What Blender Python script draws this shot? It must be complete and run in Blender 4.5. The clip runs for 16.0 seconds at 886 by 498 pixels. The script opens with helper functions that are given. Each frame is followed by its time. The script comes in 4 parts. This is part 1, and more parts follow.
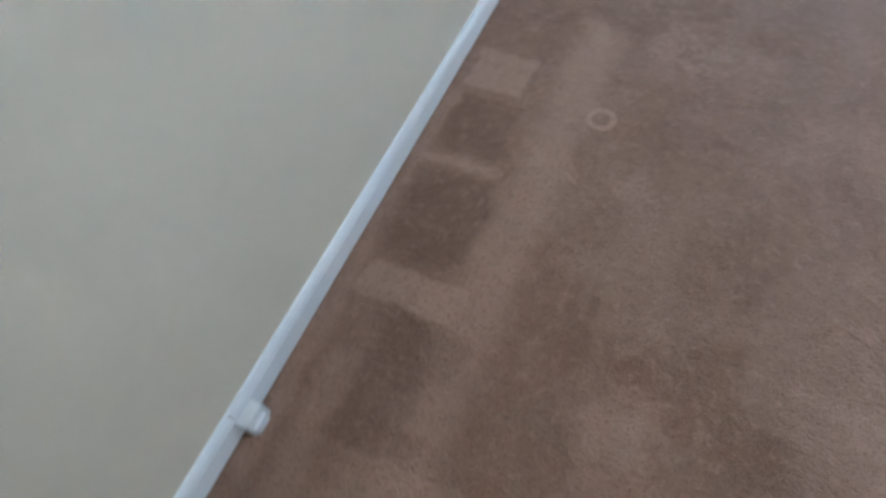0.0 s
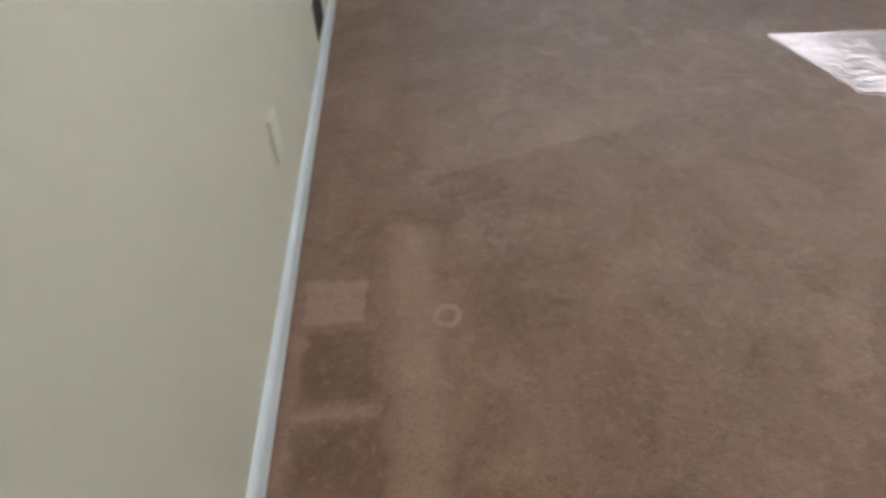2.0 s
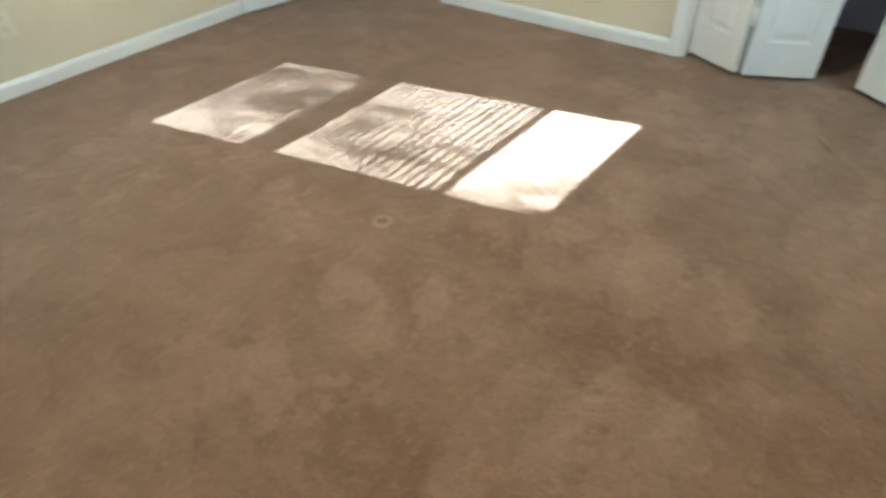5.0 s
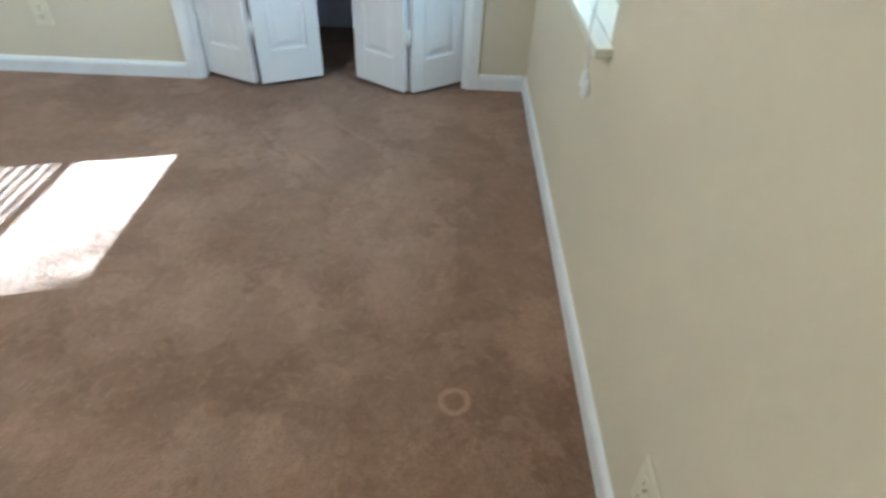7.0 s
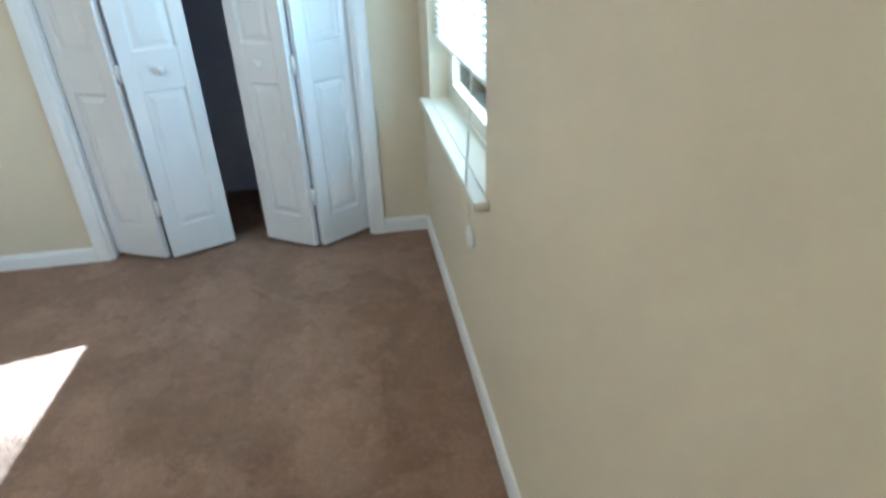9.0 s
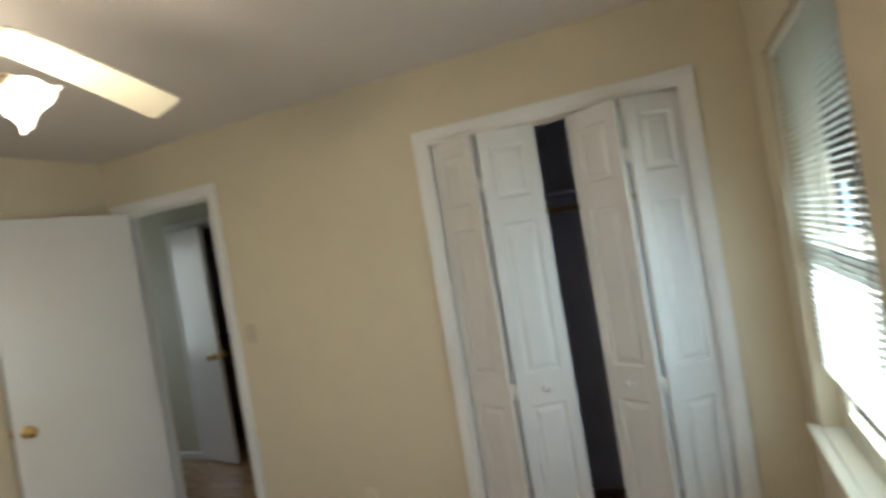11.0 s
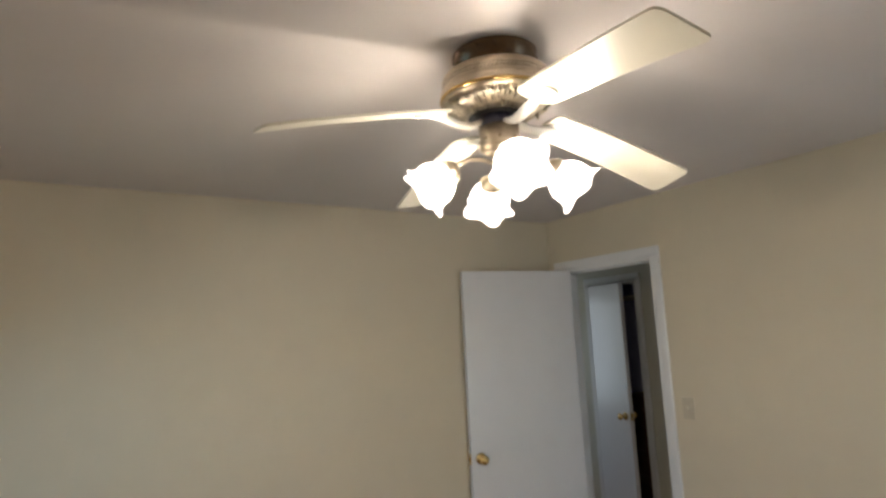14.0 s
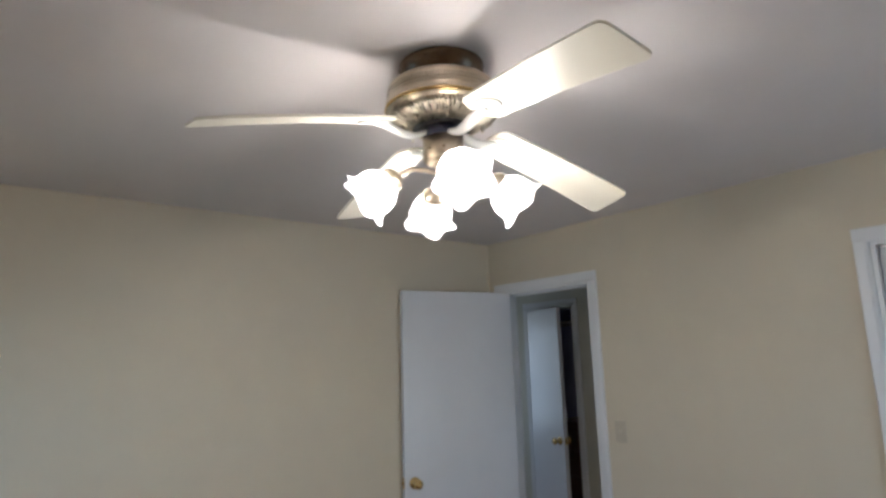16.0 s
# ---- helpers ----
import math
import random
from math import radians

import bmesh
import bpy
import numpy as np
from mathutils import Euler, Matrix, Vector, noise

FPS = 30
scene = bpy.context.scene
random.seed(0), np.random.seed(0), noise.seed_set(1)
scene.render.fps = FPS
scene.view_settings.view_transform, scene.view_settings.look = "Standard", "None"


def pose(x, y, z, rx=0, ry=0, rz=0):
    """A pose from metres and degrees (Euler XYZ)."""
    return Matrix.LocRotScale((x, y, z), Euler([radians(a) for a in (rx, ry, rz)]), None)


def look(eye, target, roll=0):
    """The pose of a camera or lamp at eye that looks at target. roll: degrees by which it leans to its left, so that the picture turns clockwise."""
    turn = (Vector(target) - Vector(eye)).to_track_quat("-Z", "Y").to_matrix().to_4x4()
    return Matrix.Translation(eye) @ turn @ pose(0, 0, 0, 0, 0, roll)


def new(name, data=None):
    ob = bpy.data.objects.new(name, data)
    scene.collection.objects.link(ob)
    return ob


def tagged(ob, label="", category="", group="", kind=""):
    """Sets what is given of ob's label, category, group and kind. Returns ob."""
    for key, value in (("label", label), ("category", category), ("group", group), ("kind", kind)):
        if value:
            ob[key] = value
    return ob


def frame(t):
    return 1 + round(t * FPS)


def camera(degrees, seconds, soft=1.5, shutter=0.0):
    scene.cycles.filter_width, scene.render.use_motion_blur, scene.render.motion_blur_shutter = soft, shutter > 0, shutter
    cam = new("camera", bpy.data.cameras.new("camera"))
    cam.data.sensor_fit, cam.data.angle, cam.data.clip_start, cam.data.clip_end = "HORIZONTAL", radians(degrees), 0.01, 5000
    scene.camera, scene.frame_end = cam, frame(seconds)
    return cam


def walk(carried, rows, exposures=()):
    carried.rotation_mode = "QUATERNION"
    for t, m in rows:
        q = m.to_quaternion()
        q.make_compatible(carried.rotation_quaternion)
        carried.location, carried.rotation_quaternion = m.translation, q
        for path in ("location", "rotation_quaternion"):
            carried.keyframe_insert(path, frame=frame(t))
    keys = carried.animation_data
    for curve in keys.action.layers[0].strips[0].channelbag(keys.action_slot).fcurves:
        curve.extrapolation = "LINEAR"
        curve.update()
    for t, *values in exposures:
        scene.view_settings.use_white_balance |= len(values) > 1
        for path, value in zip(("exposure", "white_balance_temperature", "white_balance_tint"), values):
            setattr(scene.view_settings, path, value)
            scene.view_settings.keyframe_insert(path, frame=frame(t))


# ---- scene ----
cam = camera(74.2, 16.0, soft=2.9, shutter=0.5)
PATH = [
    (0, (0.978, 0.695, 0.97), (0.484, 1.609, -0.739), -5.66),
    (0.5, (0.873, 0.749, 1.005), (0.624, 1.825, -0.663), -2.26),
    (1, (0.811, 0.741, 1.027), (0.764, 2.038, -0.495), 1.24),
    (1.5, (0.802, 0.794, 1.016), (0.769, 2.153, -0.451), -0.33),
    (2, (0.836, 0.814, 1.043), (0.913, 2.231, -0.367), -1.41),
    (2.5, (0.907, 0.818, 1.131), (1.164, 2.298, -0.19), -1.07),
    (3, (0.996, 0.8, 1.161), (1.428, 2.345, -0.033), -2.15),
    (3.5, (1.08, 0.777, 1.17), (1.697, 2.266, -0.012), -2.13),
    (4, (1.188, 0.733, 1.145), (1.957, 2.11, -0.085), -2.61),
    (4.5, (1.279, 0.687, 1.126), (2.231, 1.896, -0.151), -3.14),
    (5, (1.373, 0.607, 1.128), (2.5, 1.61, -0.185), -3.46),
    (7.3, (1.497, 0.319, 1.116), (3.063, 0.231, -0.124), 2.4),
    (7.5, (1.495, 0.307, 1.122), (3.083, 0.196, -0.088), 1.64),
    (8, (1.489, 0.278, 1.143), (3.11, 0.112, -0.017), 0.4),
    (8.2, (1.491, 0.265, 1.163), (3.131, 0.072, 0.035), 0.01),
    (10.3, (1.423, 0.313, 1.46), (3.387, 0.409, 1.088), -8.01),
    (10.5, (1.41, 0.3, 1.517), (3.371, 0.589, 1.249), -7.89),
    (11, (1.342, 0.338, 1.535), (3.19, 1.102, 1.522), -9.41),
    (11.5, (1.275, 0.449, 1.576), (3.002, 1.456, 1.63), -6.65),
    (12, (1.269, 0.503, 1.598), (2.849, 1.73, 1.664), -7.1),
    (12.5, (1.235, 0.551, 1.635), (2.687, 1.925, 1.685), -5.93),
    (13, (1.226, 0.603, 1.654), (2.592, 2.062, 1.745), -5.09),
    (13.5, (1.196, 0.631, 1.654), (2.447, 2.178, 1.864), -3.9),
    (14, (1.197, 0.666, 1.666), (2.263, 2.333, 1.954), -2.77),
    (14.5, (1.206, 0.696, 1.644), (2.293, 2.351, 1.918), -1.78),
    (15, (1.223, 0.704, 1.626), (2.363, 2.329, 1.873), -1.64),
    (15.5, (1.227, 0.705, 1.631), (2.415, 2.282, 1.951), -1.93),
    (16, (1.224, 0.695, 1.637), (2.445, 2.236, 2.0), -1.66),
]
walk(cam, [(t, look(eye, target, roll)) for t, eye, target, roll in PATH],
     exposures=[(0.0, 3.85, 4250, 7), (1.5, 3.75, 4450, 7), (2.5, 3.78, 5250, 4), (3.5, 3.86, 5600, 1), (5.0, 3.78, 5750, -2), (7.5, 3.78, 5000, 3), (8.2, 3.78, 5000, 3),
                (10.3, 2.68, 5900, 6), (11.5, 2.62, 6800, 11), (12.5, 2.64, 6600, 12), (14.5, 2.48, 5900, 16), (16.0, 2.45, 5350, 16)])


SKY_STRENGTH, SUN_STRENGTH, LAMP_GLOW = 0.05, 5.0, 2.2
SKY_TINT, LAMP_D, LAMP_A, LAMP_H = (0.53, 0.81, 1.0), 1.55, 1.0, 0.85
BULB_WATTS, BULB_COLOR = 1.05, (1.0, 0.86, 0.66)
FAN_TURN, BLADE_PITCH, BLADE_SAG = -7.0, -13.0, (14.0, 10.0, 9.5, 4.5)
WALL_COLOR = (0.67, 0.595, 0.455)
CARPET_A, CARPET_B, CARPET_C = (0.211, 0.118, 0.067), (0.289, 0.176, 0.110), (0.181, 0.099, 0.056)
CARPET_LIGHT, CARPET_DARK = (0.43, 0.275, 0.188), (0.156, 0.084, 0.049)

# ---------- light ----------
SUN_DIR = Vector((-0.233, 1.0, -0.535)).normalized()      # the way the sunlight travels
world = bpy.data.worlds.new("sky")
scene.world = world
world.use_nodes = True
wn = world.node_tree.nodes
sky = wn.new("ShaderNodeTexSky")
sky.sky_type = "NISHITA"
sky.sun_disc = False
sky.sun_elevation = math.asin(-SUN_DIR.z)
sky.sun_rotation = math.atan2(-SUN_DIR.x, -SUN_DIR.y)
sky.air_density, sky.dust_density = 1.0, 1.5
world.node_tree.links.new(sky.outputs[0], wn["Background"].inputs[0])
wn["Background"].inputs[1].default_value = SKY_STRENGTH
sun = new("sun", bpy.data.lights.new("sun", "SUN"))
sun.data.energy, sun.data.angle, sun.data.color = SUN_STRENGTH, radians(0.35), (0.86, 0.95, 1.0)
sun.matrix_world = look(-SUN_DIR * 30, (0, 0, 0))



def opening_lamp(name, place, aim, wide, high, watts, spread=180.0):
    """An area lamp in an opening: the sky's light in the windows, added fill in the hall."""
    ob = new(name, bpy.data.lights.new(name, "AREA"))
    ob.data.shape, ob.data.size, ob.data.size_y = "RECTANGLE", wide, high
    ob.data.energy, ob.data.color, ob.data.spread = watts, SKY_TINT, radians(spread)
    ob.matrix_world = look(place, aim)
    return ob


opening_lamp("sky_in_south_window", (3.25, -0.16, 1.10), (3.1, 1.0, 1.10), 0.78, 0.86, LAMP_D, 165.0)
opening_lamp("sky_in_west_window", (0.31, 2.935, 1.31), (1.6, 2.785, 0.55), 0.86, 1.32, LAMP_A, 140.0)
# added fill lamp in a made-up opening at the hall's unseen end
opening_lamp("fill_at_hall_end", (4.68, 6.29, 1.4), (4.68, 5.0, 1.4), 0.7, 1.2, LAMP_H).data.color = (0.84, 0.92, 1.0)

# ---------- node helpers ----------


class N:
    """A socket that takes part in sums and products."""

    def __init__(self, tree, socket):
        self.tree, self.socket = tree, socket

    def op(self, kind, *others, clamp=False):
        node = self.tree.nodes.new("ShaderNodeMath")
        node.operation, node.use_clamp = kind, clamp
        self.tree.links.new(self.socket, node.inputs[0])
        for k, other in enumerate(others):
            if isinstance(other, N):
                self.tree.links.new(other.socket, node.inputs[k + 1])
            else:
                node.inputs[k + 1].default_value = other
        return N(self.tree, node.outputs[0])

    def __add__(self, o):
        return self.op("ADD", o)

    def __sub__(self, o):
        return self.op("SUBTRACT", o)

    def __mul__(self, o):
        return self.op("MULTIPLY", o)

    def ramp(self, a, b, lo=0.0, hi=1.0):
        node = self.tree.nodes.new("ShaderNodeMapRange")
        node.interpolation_type = "SMOOTHSTEP"
        self.tree.links.new(self.socket, node.inputs[0])
        for k, v in enumerate((a, b, lo, hi)):
            node.inputs[k + 1].default_value = v
        return N(self.tree, node.outputs[0])


def start(name):
    m = bpy.data.materials.new(name)
    m.use_nodes = True
    tree = m.node_tree
    return m, tree, tree.nodes["Principled BSDF"]


def coords(tree, scale=(1, 1, 1)):
    tc = tree.nodes.new("ShaderNodeTexCoord")
    mp = tree.nodes.new("ShaderNodeMapping")
    mp.inputs["Scale"].default_value = scale
    tree.links.new(tc.outputs["Object"], mp.inputs[0])
    return mp.outputs[0]


def noise_tex(tree, vec, scale, detail=3.0, rough=0.55, distortion=0.0):
    n = tree.nodes.new("ShaderNodeTexNoise")
    n.inputs["Scale"].default_value = scale
    n.inputs["Detail"].default_value = detail
    n.inputs["Roughness"].default_value = rough
    n.inputs["Distortion"].default_value = distortion
    tree.links.new(vec, n.inputs["Vector"])
    return N(tree, n.outputs[0])


def mix(tree, f, a, b, kind="MIX"):
    n = tree.nodes.new("ShaderNodeMix")
    n.data_type, n.blend_type = "RGBA", kind
    for sock, v in ((n.inputs[0], f), (n.inputs[6], a), (n.inputs[7], b)):
        if isinstance(v, N):
            tree.links.new(v.socket, sock)
        elif isinstance(v, (int, float)):
            sock.default_value = v
        elif isinstance(v, tuple):
            sock.default_value = (*v[:3], 1)
        else:
            tree.links.new(v, sock)
    return n.outputs[2]


def bump(tree, bsdf, height, strength, distance):
    b = tree.nodes.new("ShaderNodeBump")
    b.inputs["Strength"].default_value, b.inputs["Distance"].default_value = strength, distance
    tree.links.new(height.socket, b.inputs["Height"])
    tree.links.new(b.outputs[0], bsdf.inputs["Normal"])


def painted(name, color, dirt, rough, grain=380.0, relief=0.12, spec=0.5, dist=0.0012):
    """Rolled or brushed paint: two scales of tone, faint scuffs, a fine stipple."""
    m, tree, bsdf = start(name)
    v = coords(tree)
    big = noise_tex(tree, v, 1.3, 3).ramp(0.35, 0.7)
    mid = noise_tex(tree, v, 9.0, 4).ramp(0.45, 0.75)
    c = mix(tree, big * 0.5, color, dirt)
    c = mix(tree, mid * 0.09, c, tuple(0.82 * k for k in color))
    tree.links.new(c, bsdf.inputs["Base Color"])
    r = noise_tex(tree, v, 5.0, 3).ramp(0.3, 0.7, rough - 0.004, rough + 0.006)
    tree.links.new(r.socket, bsdf.inputs["Roughness"])
    bsdf.inputs["Specular IOR Level"].default_value = spec
    bump(tree, bsdf, noise_tex(tree, v, grain, 2), relief, dist)
    return m


def plain(name, color, rough=0.5, metal=0.0, vary=0.12, scale=30.0, spec=0.5):
    m, tree, bsdf = start(name)
    v = coords(tree)
    n = noise_tex(tree, v, scale, 4).ramp(0.3, 0.7)
    tree.links.new(mix(tree, n, color, tuple(max(0, k * (1 - vary)) for k in color)), bsdf.inputs["Base Color"])
    rr = noise_tex(tree, v, scale * 0.4, 3).ramp(0.3, 0.7, max(0.03, rough - 0.06), rough + 0.06)
    tree.links.new(rr.socket, bsdf.inputs["Roughness"])
    bsdf.inputs["Metallic"].default_value = metal
    bsdf.inputs["Specular IOR Level"].default_value = spec
    return m


def glowing(name, color, strength):
    """Lit frosted glass: it glows itself and lets part of the bulb's light straight through."""
    m, tree, bsdf = start(name)
    bsdf.inputs["Base Color"].default_value = (0.9, 0.88, 0.82, 1)
    bsdf.inputs["Roughness"].default_value = 0.25
    bsdf.inputs["Emission Color"].default_value = (*color, 1)
    bsdf.inputs["Emission Strength"].default_value = strength
    see = tree.nodes.new("ShaderNodeBsdfTransparent")
    both = tree.nodes.new("ShaderNodeMixShader")
    both.inputs[0].default_value = 0.4
    tree.links.new(see.outputs[0], both.inputs[1])
    tree.links.new(bsdf.outputs[0], both.inputs[2])
    tree.links.new(both.outputs[0], tree.nodes["Material Output"].inputs[0])
    return m


def clear_glass(name):
    m, tree, bsdf = start(name)
    tree.nodes.remove(bsdf)
    see = tree.nodes.new("ShaderNodeBsdfTransparent")
    see.inputs[0].default_value = (0.93, 0.97, 0.96, 1)
    gloss = tree.nodes.new("ShaderNodeBsdfGlossy")
    gloss.inputs["Roughness"].default_value = 0.02
    fres = tree.nodes.new("ShaderNodeFresnel")
    fres.inputs[0].default_value = 1.45
    both = tree.nodes.new("ShaderNodeMixShader")
    tree.links.new(fres.outputs[0], both.inputs[0])
    tree.links.new(see.outputs[0], both.inputs[1])
    tree.links.new(gloss.outputs[0], both.inputs[2])
    tree.links.new(both.outputs[0], tree.nodes["Material Output"].inputs[0])
    return m


def carpet_material():
    m, tree, bsdf = start("carpet_pile")
    v = coords(tree)
    sep = tree.nodes.new("ShaderNodeSeparateXYZ")
    tree.links.new(v, sep.inputs[0])
    wob = (noise_tex(tree, v, 14.0, 3) - 0.5) * 0.05
    wob2 = (noise_tex(tree, v, 11.0, 3, 0.6, 0.5) - 0.5) * 0.05
    x, y = N(tree, sep.outputs[0]) + wob, N(tree, sep.outputs[1]) + wob2

    def patch(x0, x1, y0, y1, soft=0.012, shear=0.0):
        u = x - y * shear
        a = u.ramp(x0 - shear * (y0 + y1) / 2 - soft, x0 - shear * (y0 + y1) / 2 + soft)
        b = u.ramp(x1 - shear * (y0 + y1) / 2 - soft, x1 - shear * (y0 + y1) / 2 + soft, 1, 0)
        c, d = y.ramp(y0 - soft, y0 + soft), y.ramp(y1 - soft, y1 + soft, 1, 0)
        return a * b * (c * d)

    def ring(cx, cy, r, w):
        xx, yy = N(tree, sep.outputs[0]) + wob * 0.25, N(tree, sep.outputs[1]) + wob2 * 0.25
        dx, dy = xx - cx, yy - cy
        d = ((dx * dx) + (dy * dy)).op("SQRT") - r
        return d.op("ABSOLUTE").ramp(w * 0.4, w, 1, 0)

    def blob(cx, cy, rx, ry, soft=0.10):
        dx, dy = (x - cx) * (1 / rx), (y - cy) * (1 / ry)
        d = ((dx * dx) + (dy * dy)).op("SQRT") + (noise_tex(tree, v, 5.0, 3, 0.6) - 0.5) * 0.9
        return d.ramp(1 - soft, 1 + soft, 1, 0)

    def most(items, make):
        total = None
        for strength, *args in items:
            one = make(*args) * strength
            total = one if total is None else total.op("MAXIMUM", one)
        return total

    # pale and dark squares that furniture feet and the vacuum nozzle left along the wall
    light = most(((1.0, 0.56, 0.70, 1.645, 1.775, 0.008), (0.9, 0.55, 0.735, 1.402, 1.436, 0.010), (1.0, 0.575, 0.785, 1.065, 1.152, 0.010, 0.2),
                  (0.72, 0.755, 0.855, 0.55, 1.95, 0.03, 0.02), (0.6, 0.54, 0.575, 0.70, 1.62, 0.012), (0.55, 0.60, 0.66, 0.60, 1.05, 0.02),
                  (0.5, 0.70, 0.86, 0.55, 0.84, 0.04), (0.35, 2.36, 2.47, 0.08, 0.16, 0.02)), patch)
    light = light.op("MAXIMUM", most(((1.2, 0.887, 1.648, 0.026, 0.010), (1.1, 2.308, 0.300, 0.031, 0.010), (1.1, 2.331, 1.707, 0.024, 0.012), (0.5, 2.02, 0.28, 0.02, 0.03)), ring))
    light = light.op("MAXIMUM", most(((0.40, 3.50, 0.88, 0.26, 0.12), (0.42, 2.72, 0.42, 0.20, 0.13), (0.40, 2.55, 0.76, 0.15, 0.10), (0.34, 3.05, 0.62, 0.20, 0.09),
                                      (0.32, 1.95, 0.95, 0.22, 0.14), (0.30, 1.45, 1.25, 0.18, 0.20), (0.30, 3.35, 1.25, 0.12, 0.2), (0.34, 3.72, 0.45, 0.12, 0.16)), blob))
    # a long vacuum stroke with a crisp lower edge
    edge = y - (x * 0.32 + 1.867)
    stroke = edge.ramp(0.0, 0.018) * edge.ramp(0.10, 0.42, 1, 0) * x.ramp(0.86, 0.885) * x.ramp(1.15, 1.9, 1, 0)
    light = light.op("MAXIMUM", stroke * 0.42)
    dark = most(((1.0, 0.572, 0.715, 1.448, 1.618, 0.010), (1.0, 0.560, 0.745, 1.172, 1.385, 0.010), (0.9, 0.60, 0.825, 0.955, 1.055, 0.012, 0.2),
                 (0.9, 0.655, 0.770, 0.81, 0.965, 0.012, 0.1), (0.9, 0.735, 0.808, 0.822, 0.868, 0.010, 0.2)), patch)
    dark = dark.op("MAXIMUM", most(((0.40, 2.37, 0.77, 0.11, 0.13), (0.42, 2.62, 0.50, 0.20, 0.17), (0.36, 2.87, 0.80, 0.10, 0.12), (0.40, 3.20, 0.97, 0.14, 0.09),
                                    (0.36, 3.02, 1.02, 0.10, 0.14), (0.34, 3.62, 1.10, 0.14, 0.10), (0.30, 2.45, 1.20, 0.10, 0.26), (0.30, 1.75, 0.62, 0.20, 0.16)), blob))
    under = edge.ramp(-0.30, -0.02) * edge.ramp(-0.005, 0.010, 1, 0) * x.ramp(0.9, 1.1) * x.ramp(1.7, 2.4, 1, 0)
    dark = dark.op("MAXIMUM", under * 0.25)
    dark = dark.op("MAXIMUM", ring(2.331, 1.707, 0.004, 0.016))

    # the nap lies this way and that after the vacuum cleaner
    nap = noise_tex(tree, coords(tree, (1.0, 1.9, 1.0)), 1.7, 3, 0.55, 0.9).ramp(0.40, 0.60)
    swath = noise_tex(tree, coords(tree, (3.2, 1.1, 1.0)), 2.3, 3, 0.5, 1.6).ramp(0.44, 0.56)
    blot = noise_tex(tree, v, 9.0, 5, 0.62, 0.9).ramp(0.40, 0.66)
    clump = noise_tex(tree, v, 46.0, 4, 0.65, 0.5)
    tuft = noise_tex(tree, v, 150.0, 3, 0.7)
    fleck = noise_tex(tree, v, 330.0, 2, 0.7)
    lay = noise_tex(tree, coords(tree, (1.5, 1.0, 1.0)), 2.9, 4, 0.6, 1.0).ramp(0.475, 0.53)
    lay2 = noise_tex(tree, coords(tree, (1.0, 1.6, 1.0)), 4.7, 4, 0.62, 0.7).ramp(0.49, 0.55)
    base = mix(tree, nap * 0.45, CARPET_A, CARPET_B)
    base = mix(tree, lay * 0.20, base, CARPET_LIGHT)
    base = mix(tree, lay2 * 0.12, base, CARPET_DARK)
    base = mix(tree, swath * 0.28, base, CARPET_C)
    base = mix(tree, blot * 0.30, base, CARPET_B)
    scuff = noise_tex(tree, v, 6.5, 5, 0.66, 0.35).ramp(0.55, 0.60) * noise_tex(tree, v, 1.6, 2).ramp(0.42, 0.62)
    base = mix(tree, scuff * 0.34, base, CARPET_LIGHT)
    trod = noise_tex(tree, v, 3.3, 6, 0.64, 0.25).ramp(0.52, 0.55)
    worn = y.ramp(1.4, 2.0, 1, 0) * x.ramp(1.3, 1.8)
    base = mix(tree, trod * (worn * 0.20 + 0.14), base, CARPET_LIGHT)
    tread = noise_tex(tree, coords(tree, (1.0, 1.3, 1.0)), 5.2, 6, 0.66, 0.3).ramp(0.54, 0.57)
    base = mix(tree, tread * worn * 0.22, base, CARPET_DARK)
    base = mix(tree, light * 0.75, base, CARPET_LIGHT)
    base = mix(tree, dark * 0.48, base, CARPET_DARK)
    base = mix(tree, clump.ramp(0.50, 0.30, 0, 0.27), base, CARPET_DARK)
    base = mix(tree, clump.ramp(0.52, 0.72, 0, 0.40), base, CARPET_LIGHT)
    base = mix(tree, tuft.ramp(0.50, 0.30, 0, 0.55), base, tuple(0.45 * k for k in CARPET_A))
    base = mix(tree, fleck.ramp(0.50, 0.72, 0, 0.55), base, CARPET_LIGHT)
    tree.links.new(base, bsdf.inputs["Base Color"])
    bsdf.inputs["Roughness"].default_value = 0.95
    bsdf.inputs["Specular IOR Level"].default_value = 0.1
    bsdf.inputs["Sheen Weight"].default_value = 0.15
    bsdf.inputs["Sheen Roughness"].default_value = 0.6
    fold = None
    for cx, cy, rx, ry in ((3.42, 0.98, 0.16, 0.016), (3.30, 0.80, 0.13, 0.014), (3.56, 0.74, 0.10, 0.013)):
        u, w = (x - cx) + (y - cy) * 0.8, (y - cy) - (x - cx) * 0.8
        one = (u * (1 / rx)).op("ABSOLUTE").ramp(0.3, 1.2, 1, 0) * (w * (1 / ry)).op("ABSOLUTE").ramp(0.0, 1.6, 1, 0)
        fold = one if fold is None else fold.op("MAXIMUM", one)
    height = fold * 2.2 + tuft * 0.9 + fleck * 0.5 + clump * 0.9 + blot * 0.5 - dark * 0.8
    bump(tree, bsdf, height, 0.7, 0.008)
    return m


